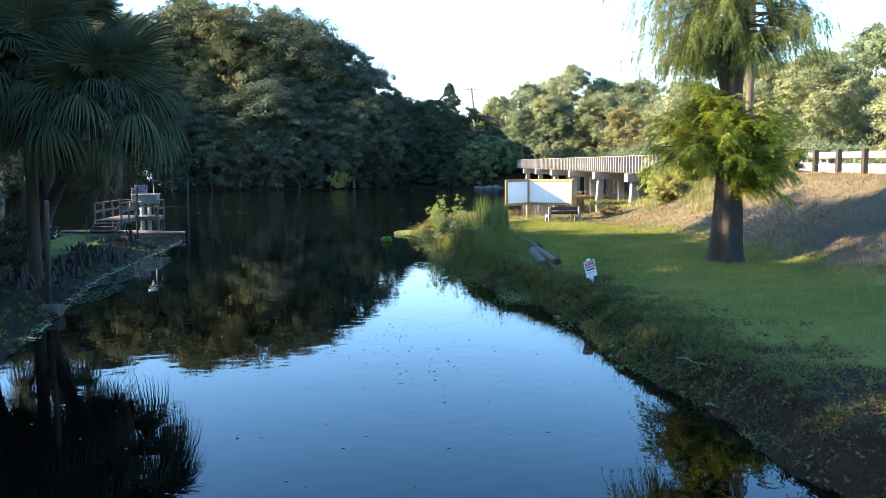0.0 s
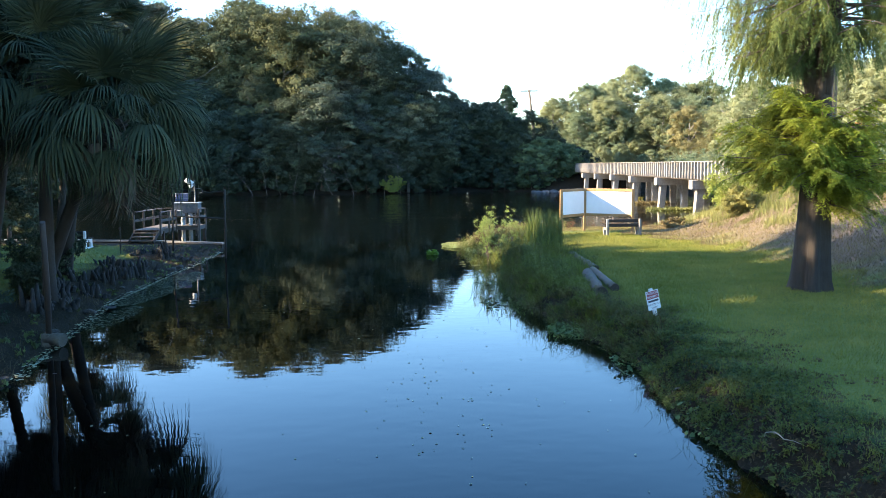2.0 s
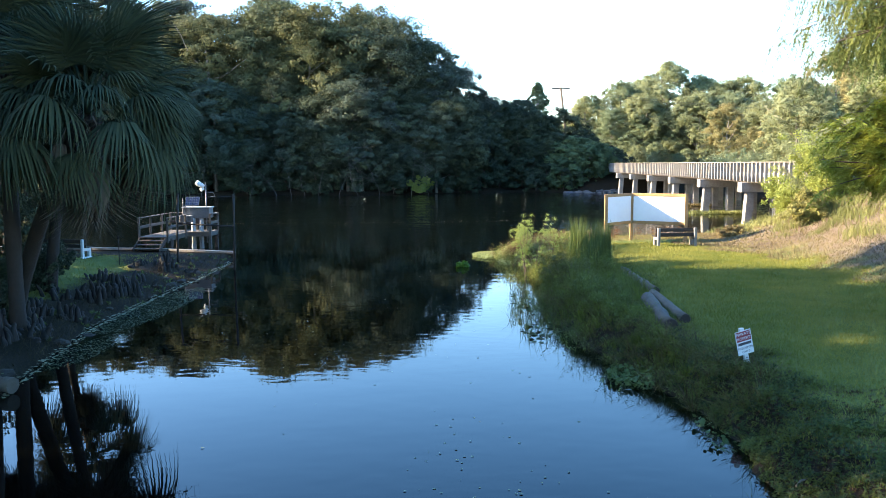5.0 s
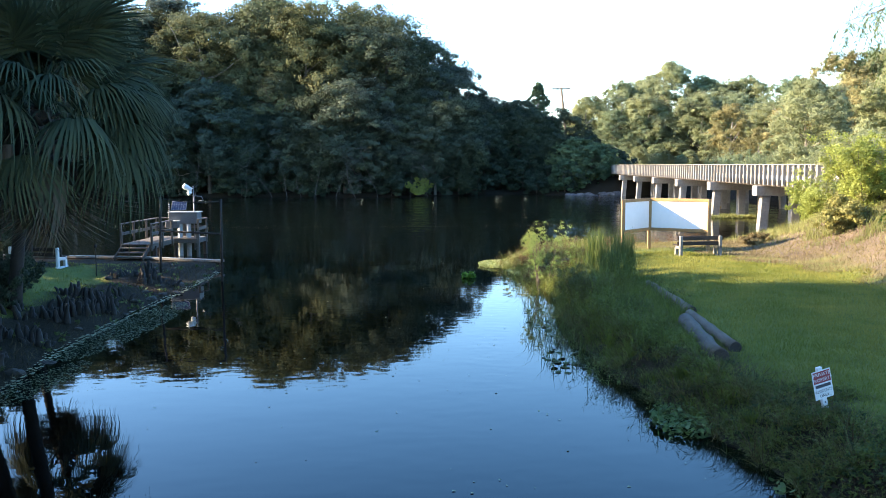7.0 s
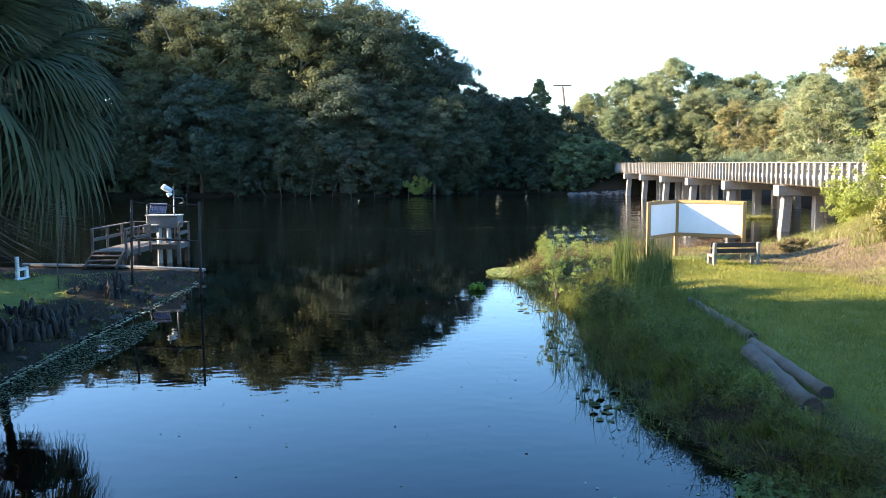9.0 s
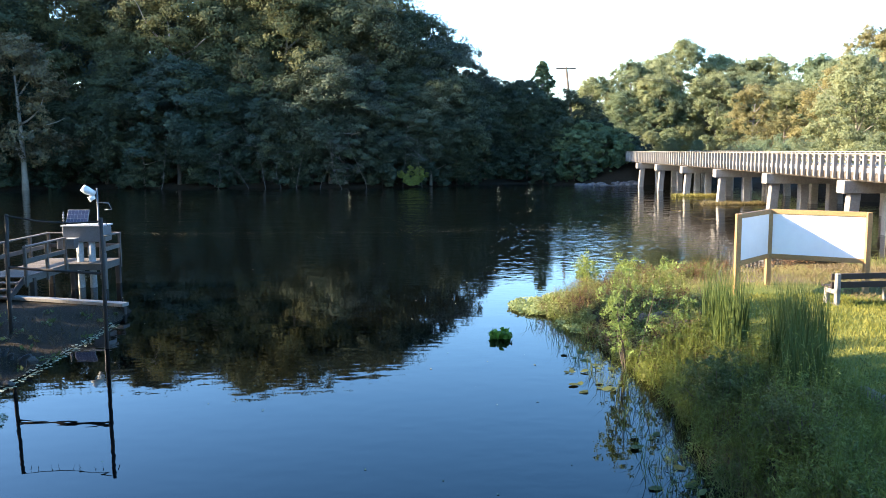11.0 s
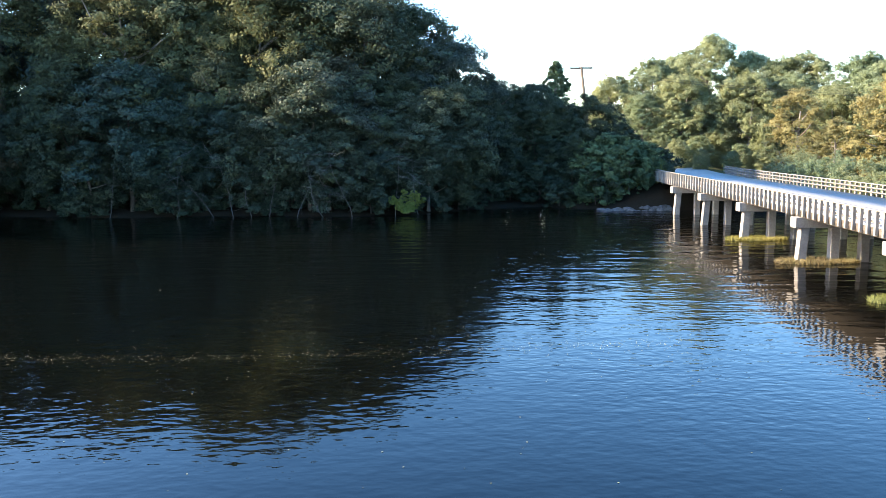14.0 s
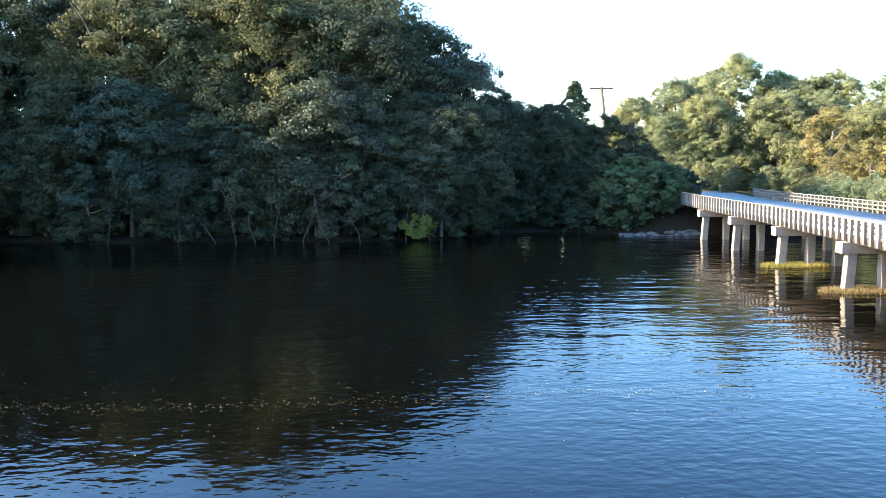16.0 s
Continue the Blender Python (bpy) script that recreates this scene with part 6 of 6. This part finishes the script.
pipe = thing("drain_pipe", (-8.0, 29.2, 0.05), "grey broken pipe end at the water's edge", "pipe")
part("pipe_body", tube(bmesh.new(), [(-0.15, 0, 0.12), (0.12, 0, 0.14), (0.3, -0.05, 0.12)], [0.13, 0.15, 0.16], 14), M_LOG, pipe)
part("pipe_base", slab((-0.2, -0.12, -0.3), (0.0, 0.12, 0.28), 0.02), M_LOG, pipe)
thin = thing("lamp_post", (-13.0, 47.0, zof(-13.0, 47.0)), "thin dark garden post with a small top lamp", "garden lamp")
part("pole", tube(bmesh.new(), [(0, 0, -0.1), (0, 0, 1.1)], [0.02, 0.018], 6), M_RUST, thin)
part("lamp_top", tube(bmesh.new(), [(0, 0, 1.08), (0, 0, 1.14), (0, 0, 1.2)], [0.05, 0.06, 0.02], 8), M_RUST, thin)


def rocks():
    rng = np.random.default_rng(44)
    bases = []
    for k in range(5):
        bm = bmesh.new()
        bmesh.ops.create_icosphere(bm, subdivisions=2, radius=1)
        for v in bm.verts:
            n = noise.noise(v.co * 1.3 + Vector((k * 7, 0, 0))) * 0.35 + noise.noise(v.co * 3 + Vector((0, k * 5, 0))) * 0.12
            v.co *= 1 + n
            v.co.z *= 0.6
        bases.append(from_bm("rock", bm, M_ROCK if k < 3 else M_MUDROCK))
    spots = []
    for k in range(46):
        spots.append((rng.uniform(16.5, 24.5), 139.6 + rng.uniform(-0.9, 1.2), rng.uniform(0.22, 0.5), "pale boulder of the rubble bank under the bridge", "rubble at the bridge"))
    for k in range(22):
        y = rng.uniform(20, 50)
        x = float(np.interp(y, [p[1] for p in SHORE_LEFT[:8]], [p[0] for p in SHORE_LEFT[:8]])) + rng.normal() * 0.3 - 0.2
        spots.append((x, y, rng.uniform(0.06, 0.22), "muddy grey stone on the muddy shore", "shore stones"))
    for x, y, s, label, group in spots:
        ob = new("rock", bases[int(rng.integers(0, 3))] if group[0] == "r" else bases[int(rng.integers(3, 5))])
        ob.matrix_basis = Matrix.Translation((x, y, max(zof(x, y), -0.1) + s * 0.15)) @ Euler((rng.uniform(-0.3, 0.3), rng.uniform(-0.3, 0.3), rng.uniform(0, 6.28))).to_matrix().to_4x4() @ Matrix.Scale(s, 4)
        tagged(ob, label, "rock", group)


rocks()


# ---- floating plants and leaves ----
def floats(name, label, pts, size, mat, seed, up=0.02, tilt=0.25):
    rng = np.random.default_rng(seed)
    n = len(pts)
    a = rng.uniform(0, 2 * np.pi, n)
    s = size * rng.uniform(0.5, 1.3, n)[:, None]
    u = np.stack([np.cos(a), np.sin(a), rng.normal(size=n) * tilt], 1) * s
    w = np.stack([-np.sin(a), np.cos(a), rng.normal(size=n) * tilt], 1) * s * 0.7
    c = np.column_stack([pts, np.maximum(height(pts[:, 0], pts[:, 1]) + 0.02, 0.006) + rng.uniform(0, up, n)])
    v = np.stack([c - u, c - 0.4 * u + w, c + 0.5 * u + w * 0.9, c + u, c + 0.5 * u - w * 0.9, c - 0.4 * u - w], 1).reshape(-1, 3)
    v[:, 2] = np.maximum(v[:, 2], 0.004)
    i = np.arange(n)[:, None] * 6
    f = np.concatenate([i + np.array([0, 1, 2, 5]), i + np.array([5, 2, 3, 4])])
    return stuff(name, (v, f), mat, label, "floating plants")


def around(rng, cx, cy, rx, ry, n):
    a, q = rng.uniform(0, 2 * np.pi, n), np.sqrt(rng.uniform(0, 1, n))
    return np.stack([cx + rx * q * np.cos(a), cy + ry * q * np.sin(a)], 1)


rng = np.random.default_rng(55)
lettuce = np.concatenate([around(rng, 2.4, 53.3, 0.9, 1.3, 1500), around(rng, 3.6, 54.9, 0.9, 0.5, 700), around(rng, 5.2, 56.5, 0.9, 0.5, 260),
                          around(rng, 7.6, 58.9, 0.9, 0.9, 130), around(rng, 3.1, 50.6, 0.5, 1.0, 380)])
floats("water_lettuce", "pale green water lettuce mat by the bank", np.concatenate([lettuce, lettuce + 0.06, lettuce - 0.05]), 0.034, M_PAD, 1, 0.12, 0.5)
floats("water_pennywort", "low green water plants spreading from the bank", np.concatenate([around(rng, 4.45, 30.3, 0.5, 0.8, 620), around(rng, 5.0, 26.6, 0.2, 0.9, 60), around(rng, 5.25, 22.6, 0.2, 0.8, 40)]), 0.042, M_PENNY, 8, 0.14, 0.5)
floats("lily_pads", "scattered lily pads beside the bank", np.concatenate([around(rng, 3.0, 35.0, 0.6, 1.4, 26), around(rng, 2.7, 46.2, 0.6, 2.4, 26), around(rng, 3.0, 40, 0.4, 2.4, 16)]), 0.10, M_PADDARK, 2, 0.03, 0.15)
specks = np.concatenate([np.stack([rng.uniform(-6, 4.5, 170), rng.uniform(14, 48, 170)], 1), around(rng, 1.2, 24.5, 1.2, 3.5, 60), np.stack([rng.uniform(-30, 16, 300), rng.uniform(50, 100, 300)], 1)])
floats("fallen_leaves", "small fallen leaves drifting on the water", specks, 0.025, M_FLOAT, 3, 0.008, 0.08)
line = np.stack([rng.uniform(-45, 10, 1500), np.zeros(1500)], 1)
line[:, 1] = 77.5 + 1.2 * np.sin(line[:, 0] * 0.12) + rng.normal(size=1500) * np.where(np.arange(1500) % 3, 0.35, 1.6)
floats("foam_line", "thin line of pale foam and pollen on the river", line, 0.022, M_FLOAT, 4, 0.004, 0.05)
mat_pts = np.concatenate([around(rng, -8.5, 39.0, 0.75, 4.2, 3200), around(rng, -8.0, 33, 0.5, 2.0, 900)])
floats("duckweed_mat", "grey-green duckweed mat along the shaded shore", mat_pts, 0.024, M_DUCKWEED, 5, 0.008, 0.05)

ys = rng.uniform(26, 51, 1100)
scum = np.stack([np.interp(ys, [p[1] for p in SHORE_LEFT[:9]], [p[0] for p in SHORE_LEFT[:9]]) + rng.normal(size=1100) * 0.07 + 0.03, ys], 1)
floats("scum_line", "pale scum and foam along the muddy waterline", scum, 0.04, M_FLOAT, 6, 0.006, 0.05)

hy = thing("floating_plant", (0.98, 49.15, 0), "bright green floating plant on the water", "water plant")
under("rosette", mesh_np("rosette", *leaves(rng, np.array([[0, 0, 0.12], [0.16, 0.02, 0.08], [-0.14, 0.0, 0.08]]), np.array([0.18, 0.14, 0.13]), 40, 0.13, 0.7, 1.5), M_HYACINTH), hy)

for k, (y, mat, w) in enumerate([(87.0, M_STRAWGREEN, 1.9), (100.2, M_STRAW, 2.3), (112.6, M_STRAWGREEN, 2.0)]):
    x = float(road_left(y))
    n = 3500
    pts = around(rng, x + 1.0, y - 0.2, w + 0.5, 1.1, n)
    r = np.column_stack([pts, np.full(n, 0.0)])
    stuff("pier_grass", blades(rng, r, rng.uniform(0.12, 0.42, n), 0.04, 1.0, 1), mat, "weedy grass raft around the bridge piles", "grass")

reed_pts = np.stack([rng.uniform(15.5, 25, 1500), rng.uniform(144.5, 149, 1500)], 1)
stuff("far_reeds", blades(rng, np.column_stack([reed_pts, height(reed_pts[:, 0], reed_pts[:, 1])]), rng.uniform(1.2, 3.4, 1500), 0.08, 0.5, 3), M_WEED, "tall reeds at the far bridge end", "reeds")


def wires():
    t = thing("power_line", (30, 125, 16), "thin overhead power line", "wire")
    inv = Matrix.Translation((30, 125, 16)).inverted()
    for off in (-1.6, 1.6):
        a, b = Vector((20.4 + off, 180.6, 19.1)), Vector((95 + off, 150, 13.0))
        pts = [a.lerp(b, s) - Vector((0, 0, 4.5 * 4 * s * (1 - s) * 0.5)) for s in np.linspace(0, 1, 18)]
        part("cable", tube(bmesh.new(), pts, [0.018] * 18, 4, False), M_BLACK, t).matrix_parent_inverse = inv


wires()


def shore_debris():
    rng = np.random.default_rng(66)
    y = rng.uniform(22, 52, 2600)
    x = np.interp(y, [p[1] for p in SHORE_LEFT[:9]], [p[0] for p in SHORE_LEFT[:9]]) - np.abs(rng.normal(size=2600)) * 1.3
    r = np.column_stack([x, y, height(x, y)])
    stuff("shore_twigs", blades(rng, r, rng.uniform(0.08, 0.4, 2600), 0.014, 2.2, 2), M_LITTER, "dead twigs and frond litter on the muddy shore", "litter")
    c = np.column_stack([x[:110], y[:110], height(x[:110], y[:110]) + 0.05])
    stuff("shore_weeds", leaves(rng, c, rng.uniform(0.06, 0.2, 110), 12, 0.06, 0.6, 1.8), M_WEED, "low green weeds on the muddy shore", "weeds")


shore_debris()
